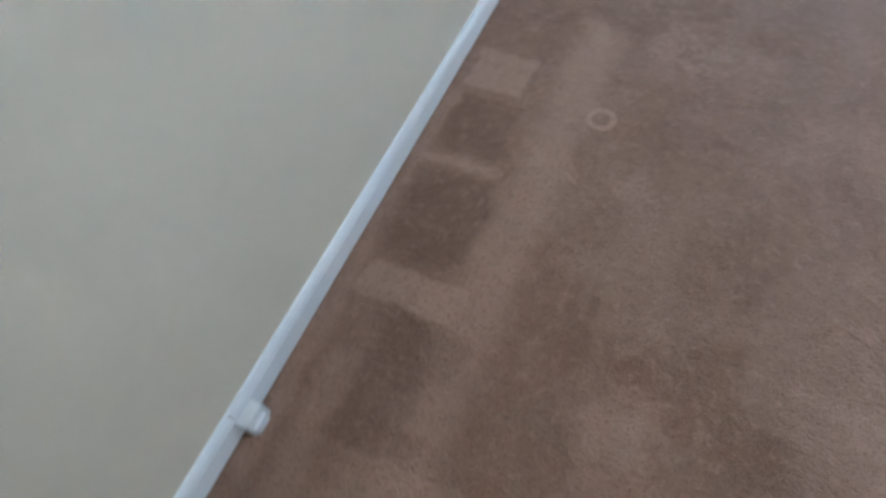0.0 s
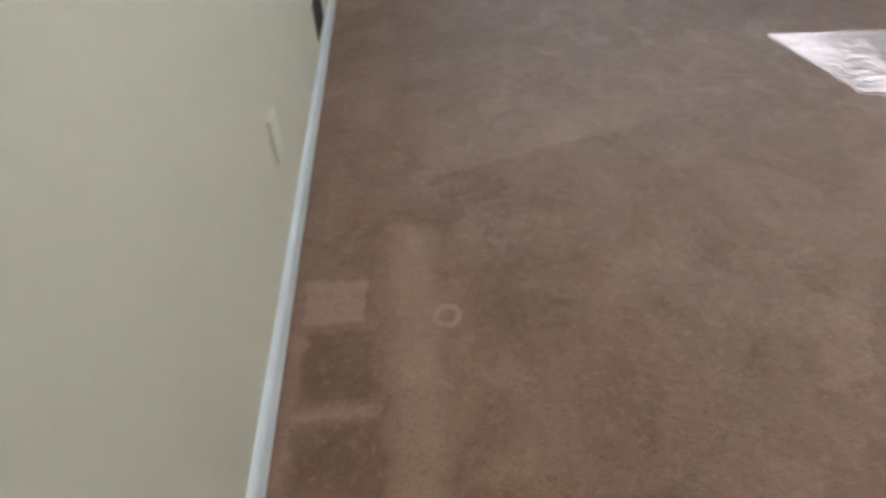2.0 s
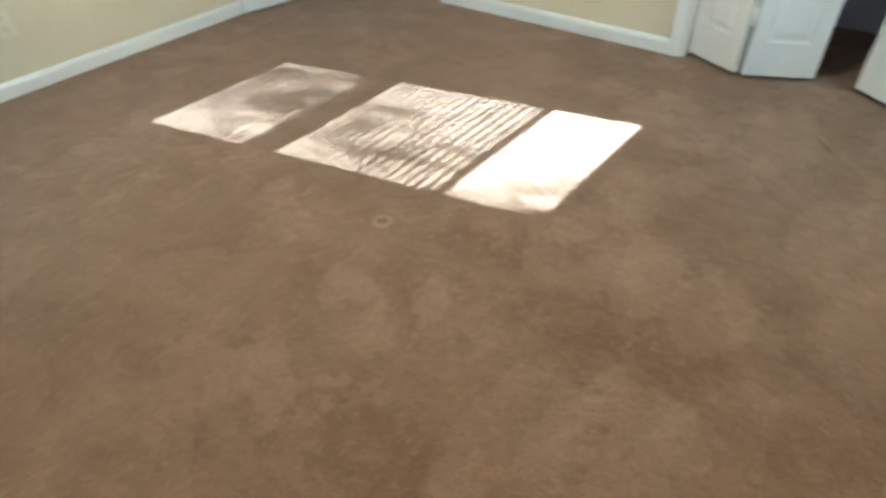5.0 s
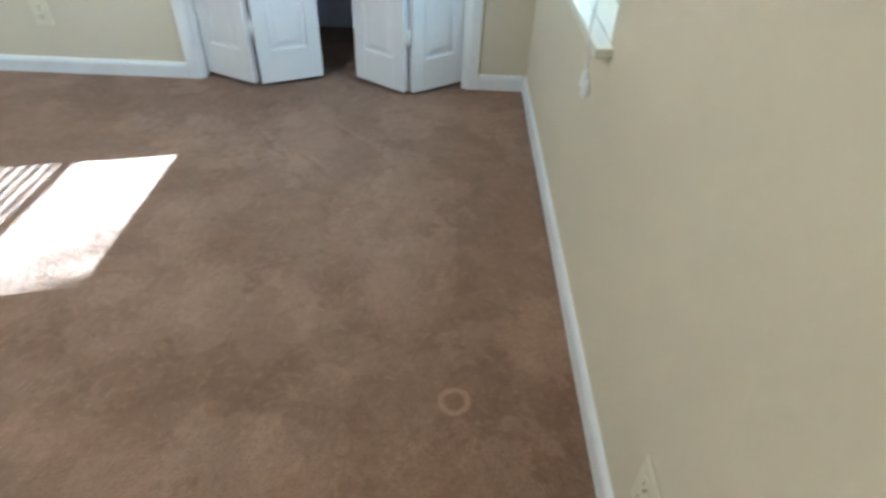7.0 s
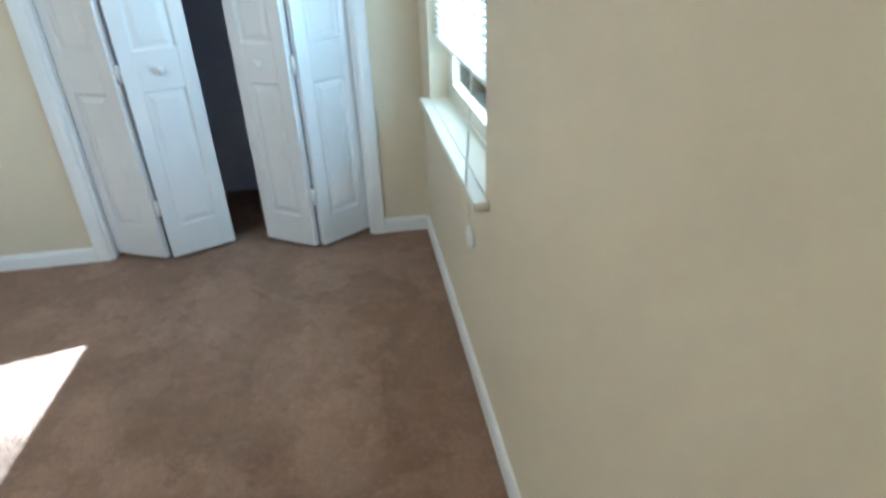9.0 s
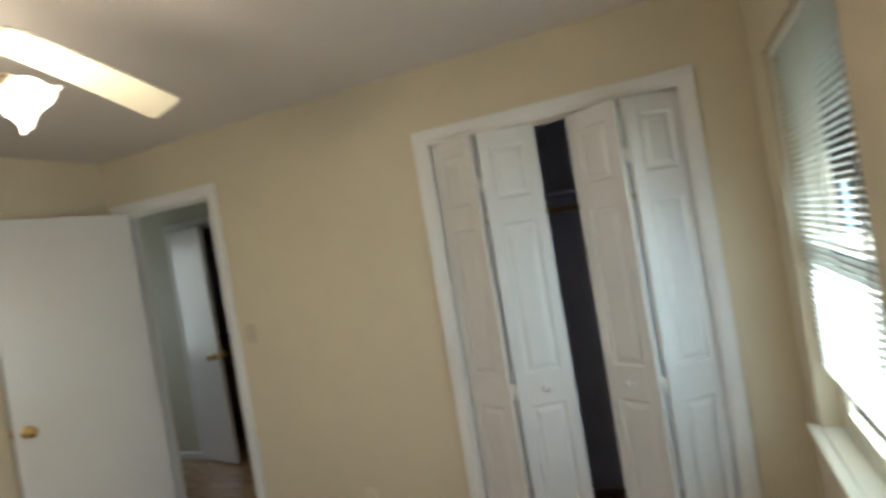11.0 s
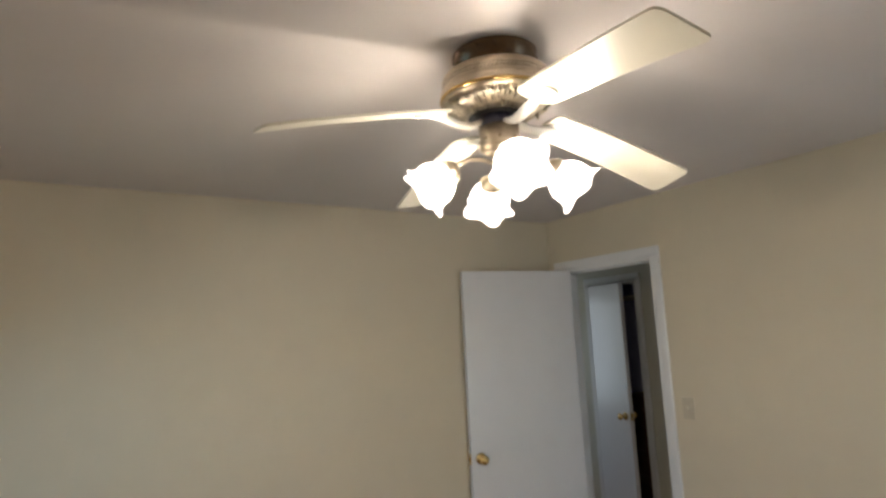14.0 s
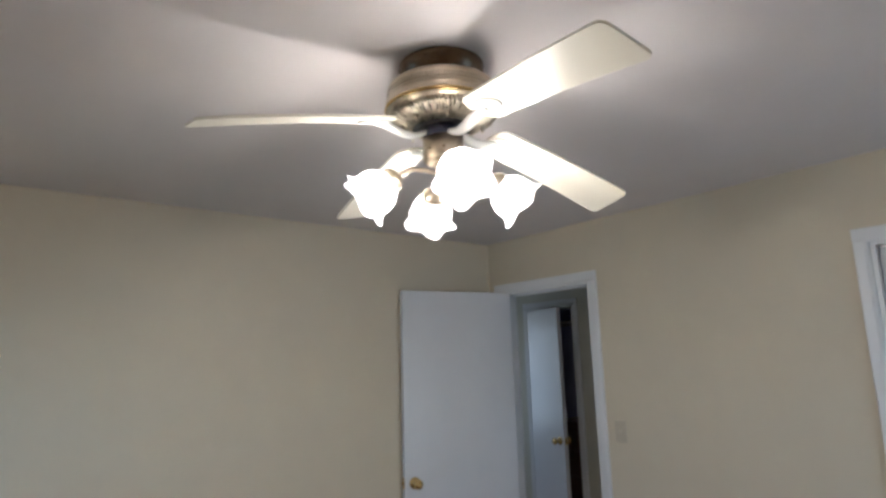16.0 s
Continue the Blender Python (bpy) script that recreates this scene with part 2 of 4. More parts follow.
def wood_floor_material():
    m, tree, bsdf = start("laminate_oak")
    oi = tree.nodes.new("ShaderNodeObjectInfo")
    rnd = N(tree, oi.outputs["Random"])
    v = coords(tree, (14.0, 1.2, 14.0))
    grain = noise_tex(tree, v, 6.0, 6, 0.65, 0.6).ramp(0.3, 0.7)
    c = mix(tree, grain, (0.50, 0.31, 0.165), (0.33, 0.19, 0.095))
    c = mix(tree, rnd * 0.5, c, (0.46, 0.29, 0.16))
    tree.links.new(c, bsdf.inputs["Base Color"])
    tree.links.new(grain.ramp(0, 1, 0.22, 0.34).socket, bsdf.inputs["Roughness"])
    bump(tree, bsdf, grain, 0.15, 0.001)
    return m


def brushed(name, color, rough):
    m, tree, bsdf = start(name)
    v = coords(tree, (1, 1, 30))
    n = noise_tex(tree, v, 40.0, 4).ramp(0.3, 0.7)
    tree.links.new(mix(tree, n, color, tuple(0.6 * k for k in color)), bsdf.inputs["Base Color"])
    tree.links.new(n.ramp(0, 1, rough - 0.08, rough + 0.1).socket, bsdf.inputs["Roughness"])
    bsdf.inputs["Metallic"].default_value = 1.0
    return m


def grass_material():
    m, tree, bsdf = start("lawn")
    v = coords(tree)
    a = noise_tex(tree, v, 0.6, 5).ramp(0.35, 0.65)
    b = noise_tex(tree, v, 22.0, 4).ramp(0.3, 0.7)
    c = mix(tree, a, (0.055, 0.085, 0.045), (0.095, 0.115, 0.065))
    c = mix(tree, b * 0.5, c, (0.03, 0.05, 0.022))
    tree.links.new(c, bsdf.inputs["Base Color"])
    bsdf.inputs["Roughness"].default_value = 0.9
    bump(tree, bsdf, b, 0.6, 0.03)
    return m


WALL = painted("wall_cream_paint", WALL_COLOR, tuple(0.95 * k for k in WALL_COLOR), 0.56, 420.0, 0.05, 0.35)
CEIL = painted("ceiling_flat_white", (0.72, 0.68, 0.66), (0.68, 0.64, 0.62), 0.85, 260.0, 0.2, 0.2)
TRIM = painted("trim_white_gloss", (0.80, 0.80, 0.80), (0.72, 0.72, 0.71), 0.32, 160.0, 0.04)
DOOR = painted("door_white_paint", (0.78, 0.78, 0.79), (0.72, 0.72, 0.73), 0.26, 220.0, 0.04)
CLOSET = painted("closet_grey_paint", (0.66, 0.71, 0.90), (0.60, 0.65, 0.84), 0.7, 300.0, 0.1, 0.3)
HALLWALL = painted("hall_wall_paint", (0.62, 0.60, 0.50), (0.56, 0.54, 0.45), 0.5, 400.0, 0.1)
CARPET = carpet_material()
OAK = wood_floor_material()
BRASS = brushed("antique_brass", (0.72, 0.62, 0.47), 0.36)
CANOPY = brushed("dark_bronze", (0.20, 0.145, 0.10), 0.24)
LATTICE = brushed("aged_cast_brass", (0.78, 0.71, 0.56), 0.36)
HUB = plain("hub_enamel", (0.035, 0.035, 0.06), 0.3, 0.0, 0.3)
BRASS_DARK = brushed("dark_antique_brass", (0.48, 0.38, 0.28), 0.30)
POLISHED = plain("polished_brass", (0.85, 0.62, 0.26), 0.14, 1.0, 0.2, 60)
NICKEL = plain("dull_steel", (0.55, 0.54, 0.52), 0.35, 1.0)
BLADE = painted("blade_cream_lacquer", (0.78, 0.74, 0.62), (0.70, 0.66, 0.54), 0.3, 90.0, 0.03)
IRON = painted("bracket_white_enamel", (0.82, 0.81, 0.76), (0.76, 0.75, 0.70), 0.25, 120.0, 0.03)
SHADE = glowing("lit_frosted_glass", BULB_COLOR, LAMP_GLOW)
ALMOND = painted("window_cream_enamel", (0.74, 0.71, 0.60), (0.68, 0.65, 0.54), 0.35, 200.0, 0.04)
VINYL = plain("white_vinyl", (0.80, 0.82, 0.82), 0.4, 0.0, 0.08)
SLAT = plain("blind_slat_enamel", (0.82, 0.83, 0.80), 0.35, 0.0, 0.06)
GLASS = clear_glass("window_glass")
PLATE = plain("ivory_plastic", (0.74, 0.68, 0.53), 0.35, 0.0, 0.08)
PLATE_WALL = plain("painted_over_plate", tuple(0.86 * k for k in WALL_COLOR), 0.4, 0.0, 0.06)
SLOT = plain("dark_slot", (0.03, 0.028, 0.025), 0.6)
DUCT = plain("rusty_duct_metal", (0.10, 0.075, 0.05), 0.6, 0.3, 0.5, 25)
CABLE = plain("black_cable_rubber", (0.05, 0.045, 0.045), 0.5)
STRIP = plain("brown_edge_strip", (0.33, 0.22, 0.13), 0.45)
CORD = plain("white_cord", (0.75, 0.75, 0.72), 0.7)
WOODROD = plain("closet_rod_wood", (0.25, 0.17, 0.10), 0.5, 0.0, 0.3)
CHEST = plain("dark_brown_wood", (0.075, 0.040, 0.026), 0.4, 0.0, 0.35, 12)
SOFFIT = plain("soffit_paint", (0.45, 0.48, 0.50), 0.7, 0.0, 0.15, 4)
LAWN = grass_material()
BARK = plain("bark", (0.11, 0.085, 0.06), 0.9, 0.0, 0.5, 18)
LEAF = plain("leaf", (0.07, 0.10, 0.03), 0.55, 0.0, 0.5, 3)
SIDING = plain("neighbour_siding", (0.45, 0.47, 0.46), 0.7, 0.0, 0.15, 2)

# ---------- mesh helpers ----------


def box(bm, lo, hi, bev=0.0, seg=2, m=None):
    lo, hi = Vector(lo), Vector(hi)
    made = bmesh.ops.create_cube(bm, size=1.0)["verts"]
    bmesh.ops.scale(bm, vec=hi - lo, verts=made)
    bmesh.ops.translate(bm, vec=(lo + hi) / 2, verts=made)
    if bev:
        edges = list({e for v in made for e in v.link_edges})
        out = bmesh.ops.bevel(bm, geom=edges, offset=bev, segments=seg, profile=0.6, affect="EDGES")
        made = list({v for f in out["faces"] for v in f.verts} | {v for v in made if v.is_valid})
    if m is not None:
        bmesh.ops.transform(bm, matrix=m, verts=made)
    return made


def lathe(bm, profile, seg=32, m=None, wave=None):
    """A turned body about z from (radius, height) pairs. wave(k, angle) gives (dr, dz)."""
    rings = []
    for k, (r, z) in enumerate(profile):
        ring = []
        for s in range(seg):
            a = 2 * math.pi * s / seg
            dr, dz = wave(k, a) if wave else (0, 0)
            ring.append(bm.verts.new(((r + dr) * math.cos(a), (r + dr) * math.sin(a), z + dz)))
        rings.append(ring)
    for a, b in zip(rings, rings[1:]):
        for s in range(seg):
            f = bm.faces.new((a[s], a[(s + 1) % seg], b[(s + 1) % seg], b[s]))
            f.smooth = True
    if not wave:
        for ring, flip in ((rings[0], True), (rings[-1], False)):
            bm.faces.new(ring[::-1] if flip else ring)
    if m is not None:
        bmesh.ops.transform(bm, matrix=m, verts=[v for ring in rings for v in ring])
    return rings


def rod(bm, points, radius, seg=8):
    """A bent round bar through the points."""
    pts = [Vector(p) for p in points]
    rings = []
    for k, p in enumerate(pts):
        d = (pts[min(k + 1, len(pts) - 1)] - pts[max(k - 1, 0)]).normalized()
        q = d.to_track_quat("Z", "Y")
        r = radius[k] if isinstance(radius, (list, tuple)) else radius
        rings.append([bm.verts.new(p + q @ Vector((r * math.cos(2 * math.pi * s / seg), r * math.sin(2 * math.pi * s / seg), 0))) for s in range(seg)])
    for a, b in zip(rings, rings[1:]):
        for s in range(seg):
            bm.faces.new((a[s], a[(s + 1) % seg], b[(s + 1) % seg], b[s])).smooth = True
    bm.faces.new(rings[0][::-1])
    bm.faces.new(rings[-1])


def sweep(bm, outline, path_a, path_b, side, up=Vector((0, 0, 1))):
    """A moulding: the outline (out from the wall, height) run from a to b; side is the way out of the wall."""
    a, b, side = Vector(path_a), Vector(path_b), Vector(side)
    ends = [[bm.verts.new(p + side * u + up * h) for u, h in outline] for p in (a, b)]
    n = len(outline)
    for k in range(n):
        bm.faces.new((ends[0][k], ends[1][k], ends[1][(k + 1) % n], ends[0][(k + 1) % n]))
    bm.faces.new(ends[0][::-1])
    bm.faces.new(ends[1])


def done(name, bm, material):
    bmesh.ops.recalc_face_normals(bm, faces=bm.faces)
    me = bpy.data.meshes.new(name)
    bm.to_mesh(me)
    bm.free()
    me.materials.append(material)
    return me


def thing(name, place=(0, 0, 0), turn=0.0, **tags):
    ob = new(name)
    ob.matrix_basis = pose(*place, 0, 0, turn)
    return tagged(ob, **tags)


def part(name, bm, material, parent, label="", place=None):
    ob = new(name, done(name, bm, material))
    ob.parent = parent
    if place is not None:
        ob.matrix_basis = place
    return tagged(ob, label) if label else ob


def structure(name, bm, material, label, category):
    return tagged(new(name, done(name, bm, material)), label, category, kind="structure")


def wall_with_holes(bm, along, lo, hi, thick, holes, top):
    """A wall from lo to hi along x or y, thick = its (near, far) in the other axis, holes = (from, to, sill, head)."""
    def put(a, b, z0, z1):
        if b - a < 1e-4 or z1 - z0 < 1e-4:
            return
        if along == "x":
            box(bm, (a, thick[0], z0), (b, thick[1], z1))
        else:
            box(bm, (thick[0], a, z0), (thick[1], b, z1))
    at = lo
    for a, b, z0, z1 in sorted(holes):
        put(at, a, 0, top)
        put(a, b, 0, z0)
        put(a, b, z1, top)
        at = b
    put(at, hi, 0, top)


# ---------- the room's shell ----------
XA, XC, YD, YB, TOP = 0.52, 4.0, 0.0, 3.69, 2.405
DOOR_Y, DOOR_H = (2.838, 3.57), 2.052
CLO_Y, CLO_H = (0.268, 1.446), 2.045
WIN_D = (2.745, 3.733, 0.665, 2.02)
WIN_A = (2.45, 3.42, 0.625, 2.00)
HALL_X, HALL_Y = 5.25, (1.75, 6.2)
HDOOR_Y = (4.00, 4.52)

bm = bmesh.new()
wall_with_holes(bm, "y", YD - 0.16, YB + 0.12, (XA - 0.16, XA), [WIN_A], TOP)
structure("wall_west", bm, WALL, "cream painted plaster wall with a window near its corner", "wall")
bm = bmesh.new()
wall_with_holes(bm, "x", XA, 4.82, (YD - 0.16, YD), [WIN_D], TOP)
structure("wall_south", bm, WALL, "cream painted plaster wall with a sunlit window", "wall")
bm = bmesh.new()
wall_with_holes(bm, "x", XA, XC + 0.12, (YB, YB + 0.12), [], TOP)
structure("wall_north", bm, WALL, "plain cream painted plaster wall", "wall")
bm = bmesh.new()
wall_with_holes(bm, "y", YD, YB, (XC, XC + 0.12), [(*CLO_Y, 0, CLO_H), (*DOOR_Y, 0, DOOR_H)], TOP)
structure("wall_east", bm, WALL, "cream painted wall with a doorway and a closet opening", "wall")
bm = bmesh.new()
box(bm, (XA - 0.16, YD - 0.16, TOP), (6.5, 6.3, TOP + 0.15))
structure("ceiling", bm, CEIL, "flat off-white painted ceiling", "ceiling")
bm = bmesh.new()
box(bm, (XA - 0.16, YD - 0.16, -0.10), (4.035, YB + 0.12, 0.0))
box(bm, (4.035, YD, -0.10), (4.82, HALL_Y[0] - 0.1, 0.0))
structure("floor", bm, CARPET, "worn brown cut-pile carpet with vacuum marks and dents", "carpet")

# closet shell
bm = bmesh.new()
box(bm, (4.72, YD, 0), (4.82, HALL_Y[0], TOP))
box(bm, (4.12, HALL_Y[0] - 0.1, 0), (4.72, HALL_Y[0], TOP))
structure("wall_closet", bm, CLOSET, "grey painted closet inside walls", "wall")

# hall and the dark room behind it
bm = bmesh.new()
wall_with_holes(bm, "y", HALL_Y[0], HALL_Y[1], (HALL_X, HALL_X + 0.12), [(*HDOOR_Y, 0, 2.05)], TOP)
# the unseen hall end, with an opening made up for the fill lamp
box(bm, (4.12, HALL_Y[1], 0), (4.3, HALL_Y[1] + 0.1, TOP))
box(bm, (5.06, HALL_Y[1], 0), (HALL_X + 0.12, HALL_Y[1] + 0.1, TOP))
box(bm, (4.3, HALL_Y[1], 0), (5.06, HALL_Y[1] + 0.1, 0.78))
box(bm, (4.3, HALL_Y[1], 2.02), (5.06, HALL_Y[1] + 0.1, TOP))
box(bm, (4.82, HALL_Y[0] - 0.1, 0), (HALL_X, HALL_Y[0], TOP))
box(bm, (4.0, YB + 0.12, 0), (4.12, HALL_Y[1], TOP))
structure("wall_hall", bm, HALLWALL, "pale grey-green hallway wall", "wall")
bm = bmesh.new()
box(bm, (6.3, 3.5, 0), (6.4, 5.3, TOP))
box(bm, (HALL_X + 0.12, 3.5, 0), (6.3, 3.6, TOP))
box(bm, (HALL_X + 0.12, 5.2, 0), (6.3, 5.3, TOP))
structure("wall_back_room", bm, CLOSET, "dim grey wall of a dark room", "wall")

# ---------- trim ----------
BASE = [(0.0, 0.0), (0.013, 0.0), (0.013, 0.050), (0.010, 0.060), (0.005, 0.067), (0.0, 0.069)]
CASE_W = 0.056


def baseboard(a, b, side, label="white painted wooden baseboard"):
    bm = bmesh.new()
    sweep(bm, BASE, a, b, side)
    return structure("baseboard", bm, TRIM, label, "baseboard")


baseboard((XA, YD, 0), (XA, 0.772, 0), (1, 0, 0))
baseboard((XA, 0.774, 0), (XA, YB, 0), (1, 0, 0))
baseboard((XA + 0.013, YB, 0), (XC, YB, 0), (0, -1, 0))
baseboard((XA + 0.013, YD, 0), (XC, YD, 0), (0, 1, 0))
baseboard((XC, YD + 0.013, 0), (XC, CLO_Y[0] - CASE_W, 0), (-1, 0, 0))
baseboard((XC, CLO_Y[1] + CASE_W, 0), (XC, DOOR_Y[0] - CASE_W, 0), (-1, 0, 0))
baseboard((HALL_X, HALL_Y[0], 0), (HALL_X, HDOOR_Y[0] - 0.06, 0), (-1, 0, 0))
baseboard((HALL_X, HDOOR_Y[1] + 0.06, 0), (HALL_X, HALL_Y[1], 0), (-1, 0, 0))

# loose baseboard end beside the joint
bm = bmesh.new()
box(bm, (0, 0, 0.0), (0.024, 0.045, 0.052), 0.004)
box(bm, (0.016, 0.004, 0.002), (0.030, 0.036, 0.03), 0.004)
block = thing("trim_block", (XA + 0.0135, 0.768, 0.0), label="short white painted trim block beside the baseboard joint", category="trim block")
part("block", bm, TRIM, block)


def casing(x, out, y0, y1, head, name, label):
    """Door casing on the face at x, out = -1 or 1, with mitred-looking butt joints and a rounded inner edge."""
    bm = bmesh.new()
    prof = [(0.0, 0.0), (0.010, 0.0), (0.014, 0.006), (0.017, 0.018), (0.017, CASE_W - 0.006), (0.014, CASE_W), (0.0, CASE_W)]
    side = Vector((out, 0, 0))
    sweep(bm, prof, (x, y0, 0), (x, y0, head), side, Vector((0, -1, 0)))
    sweep(bm, prof, (x, y1, 0), (x, y1, head), side, Vector((0, 1, 0)))
    sweep(bm, prof, (x, y0 - CASE_W, head), (x, y1 + CASE_W, head), side, Vector((0, 0, 1)))
    return structure(name, bm, TRIM, label, "trim")


def jamb(x0, x1, y0, y1, head, name, label, stop=True):
    bm = bmesh.new()
    t = 0.016
    box(bm, (x0, y0, 0.0), (x1, y0 + t, head))
    box(bm, (x0, y1 - t, 0.0), (x1, y1, head))
    box(bm, (x0, y0 + t, head - t), (x1, y1 - t, head))
    if stop:
        xs = x0 + 0.045
        box(bm, (xs, y0 + t, 0.0), (xs + 0.03, y0 + t + 0.010, head - t))
        box(bm, (xs, y1 - t - 0.010, 0.0), (xs + 0.03, y1 - t, head - t))
        box(bm, (xs, y0 + t, head - t - 0.010), (xs + 0.03, y1 - t, head - t))
    return structure(name, bm, TRIM, label, "trim")


casing(XC, -1, *CLO_Y, CLO_H, "trim_closet", "white painted wooden closet casing")
casing(XC, -1, *DOOR_Y, DOOR_H, "trim_door", "white painted wooden door casing")
jamb(XC - 0.002, XC + 0.122, *DOOR_Y, DOOR_H, "trim_door_jamb", "white painted door jamb with stop")
jamb(XC - 0.002, XC + 0.122, *CLO_Y, CLO_H, "trim_closet_jamb", "white painted closet jamb", False)
casing(HALL_X, -1, *HDOOR_Y, 2.05, "trim_hall_door", "white painted hallway door casing")
jamb(HALL_X - 0.002, HALL_X + 0.122, *HDOOR_Y, 2.05, "trim_hall_jamb", "white painted hallway door jamb")
bm = bmesh.new()
box(bm, (XC + 0.02, DOOR_Y[0] + 0.016, 0.0), (XC + 0.05, DOOR_Y[1] - 0.016, 0.006), 0.002)
structure("threshold", bm, STRIP, "thin brown carpet edge strip in the doorway", "threshold")

# ---------- windows ----------


def window(name, along, opening, face, out, extra_frame, label, ears, proud=0.040, deep=0.0, clips=False):
    """A double-hung window in a plastered reveal. face: the room side of the wall; out: the way to outdoors; deep: how much further out it sits."""
    a0, a1, z0, z1 = opening
    ob = thing(name, (0, 0, 0), label=label, category="window", kind="structure")

    def put(bm, u0, u1, d0, d1, za, zb, bev=0.003):
        d = sorted((face + out * d0, face + out * d1))
        if along == "x":
            return box(bm, (u0, d[0], za), (u1, d[1], zb), bev)
        return box(bm, (d[0], u0, za), (d[1], u1, zb), bev)

    f = 0.035
    near, far = 0.07 + deep, 0.15 + deep
    bm = bmesh.new()
    put(bm, a0, a0 + f + extra_frame, near, far, z0, z1)
    put(bm, a1 - f, a1, near, far, z0, z1)
    put(bm, a0 + f + extra_frame, a1 - f, near, far, z1 - f, z1)
    put(bm, a0 + f + extra_frame, a1 - f, near, far, z0, z0 + 0.03)
    part("window_frame", bm, ALMOND, ob)
    zm = z0 + (z1 - z0) * 0.497
    for nm, lo, hi, d0, d1 in (("lower_sash", z0 + 0.03, zm + 0.02, 0.075, 0.105), ("upper_sash", zm - 0.02, z1 - f, 0.110, 0.140)):
        d0, d1 = d0 + deep, d1 + deep
        bm = bmesh.new()
        s = 0.042
        put(bm, a0 + f + extra_frame, a0 + f + extra_frame + s, d0, d1, lo, hi)
        put(bm, a1 - f - s, a1 - f, d0, d1, lo, hi)
        put(bm, a0 + f + extra_frame + s, a1 - f - s, d0, d1, lo, lo + (0.05 if nm == "lower_sash" else 0.04))
        put(bm, a0 + f + extra_frame + s, a1 - f - s, d0, d1, hi - 0.04, hi)
        sash = part(nm, bm, ALMOND, ob)
        bm = bmesh.new()
        put(bm, a0 + f + extra_frame + s - 0.004, a1 - f - s + 0.004, (d0 + d1) / 2 - 0.002, (d0 + d1) / 2 + 0.002, lo + 0.036, hi - 0.036, 0)
        pane = part("pane", bm, GLASS, sash)
        pane.visible_shadow = False
        if clips and nm == "lower_sash":
            for u in (a0 + f + extra_frame + 0.012, a1 - f - 0.047):
                bm = bmesh.new()
                put(bm, u, u + 0.035, d0 - 0.010, d0 - 0.0005, lo + 0.020, lo + 0.036, 0.003)
                put(bm, u + 0.012, u + 0.024, d0 - 0.016, d0 - 0.009, lo + 0.014, lo + 0.042, 0.003)
                part("sash_catch", bm, DUCT, sash, "dark metal sash catch")
    bm = bmesh.new()
    put(bm, a0 + 0.001, a1 - 0.001, -0.001, near - 0.001, z0 + 0.001, z0 + 0.012, 0.0)
    put(bm, a0 - ears[0], a1 + ears[1], -proud, -0.0012, z0 - 0.012, z0 + 0.012, 0.006)
    part("window_sill", bm, ALMOND, ob, "cream painted window stool")
    bm = bmesh.new()
    put(bm, (a0 + a1) / 2 - 0.03, (a0 + a1) / 2 + 0.03, near - 0.007, near + 0.0045, zm - 0.004, zm + 0.012, 0.003)
    part("sash_lock", bm, NICKEL, ob)
    return ob


# the frame's extra width is unseen, added to trim the sun patch's edge
window("window_1", "x", WIN_D, YD, -1, 0.133, "cream double-hung window in a plain reveal, sunlit", (0.040, 0.045))
window("window_2", "y", WIN_A, XA, -1, 0.0, "cream double-hung window in a shallow reveal with a narrow stool", (0.025, 0.02), 0.024, -0.038, True)


def mini_blind(along, opening, face, out, bottom, tilt, label):
    a0, a1, z0, z1 = opening
    w = a1 - a0 - 0.016
    mid = (a0 + a1) / 2
    if along == "x":
        ob = thing("window_blind", (mid, face + out * 0.037, bottom), label=label, category="blind")
    else:
        ob = thing("window_blind", (face + out * 0.037, mid, bottom), 90, label=label, category="blind")
    top = z1 - bottom - 0.002
    bm = bmesh.new()
    box(bm, (-w / 2, -0.016, top - 0.028), (w / 2, 0.016, top), 0.002)
    part("headrail", bm, SLAT, ob)
    bm = bmesh.new()
    box(bm, (-w / 2, -0.013, 0.0), (w / 2, 0.013, 0.012), 0.003)
    part("bottom_rail", bm, SLAT, ob)
    bm = bmesh.new()
    n = 5
    rows = [[bm.verts.new((s * w / 2, -0.0125 + 0.025 * k / (n - 1), 0.0022 * (1 - (2 * k / (n - 1) - 1) ** 2) + dz)) for k in range(n)] for s in (-1, 1) for dz in (0, -0.0006)]
    for lo, hi in ((rows[0], rows[2]), (rows[3], rows[1])):
        for k in range(n - 1):
            bm.faces.new((lo[k], hi[k], hi[k + 1], lo[k + 1])).smooth = True
    me = done("slat", bm, SLAT)
    count = int((top - 0.05) / 0.0205)
    rng = random.Random(5)
    for k in range(count):
        s = new("slat", me)
        s.parent = ob
        s.matrix_basis = pose(0, 0, 0.030 + 0.0205 * k + rng.uniform(-0.0006, 0.0006), tilt + rng.uniform(-1.5, 1.5), rng.uniform(-0.12, 0.12), 0)
    for u in (-w / 2 + 0.12, 0.0, w / 2 - 0.12):
        bm = bmesh.new()
        rod(bm, [(u, -0.0135, 0.01), (u, -0.0135, top - 0.02)], 0.0006, 5)
        rod(bm, [(u, 0.0135, 0.01), (u, 0.0135, top - 0.02)], 0.0006, 5)
        part("ladder_cord", bm, CORD, ob)
    return ob, w, top


blind, bw, btop = mini_blind("x", WIN_D, YD, -1, 0.905, -2.5, "white metal mini blind, lowered most of the way")
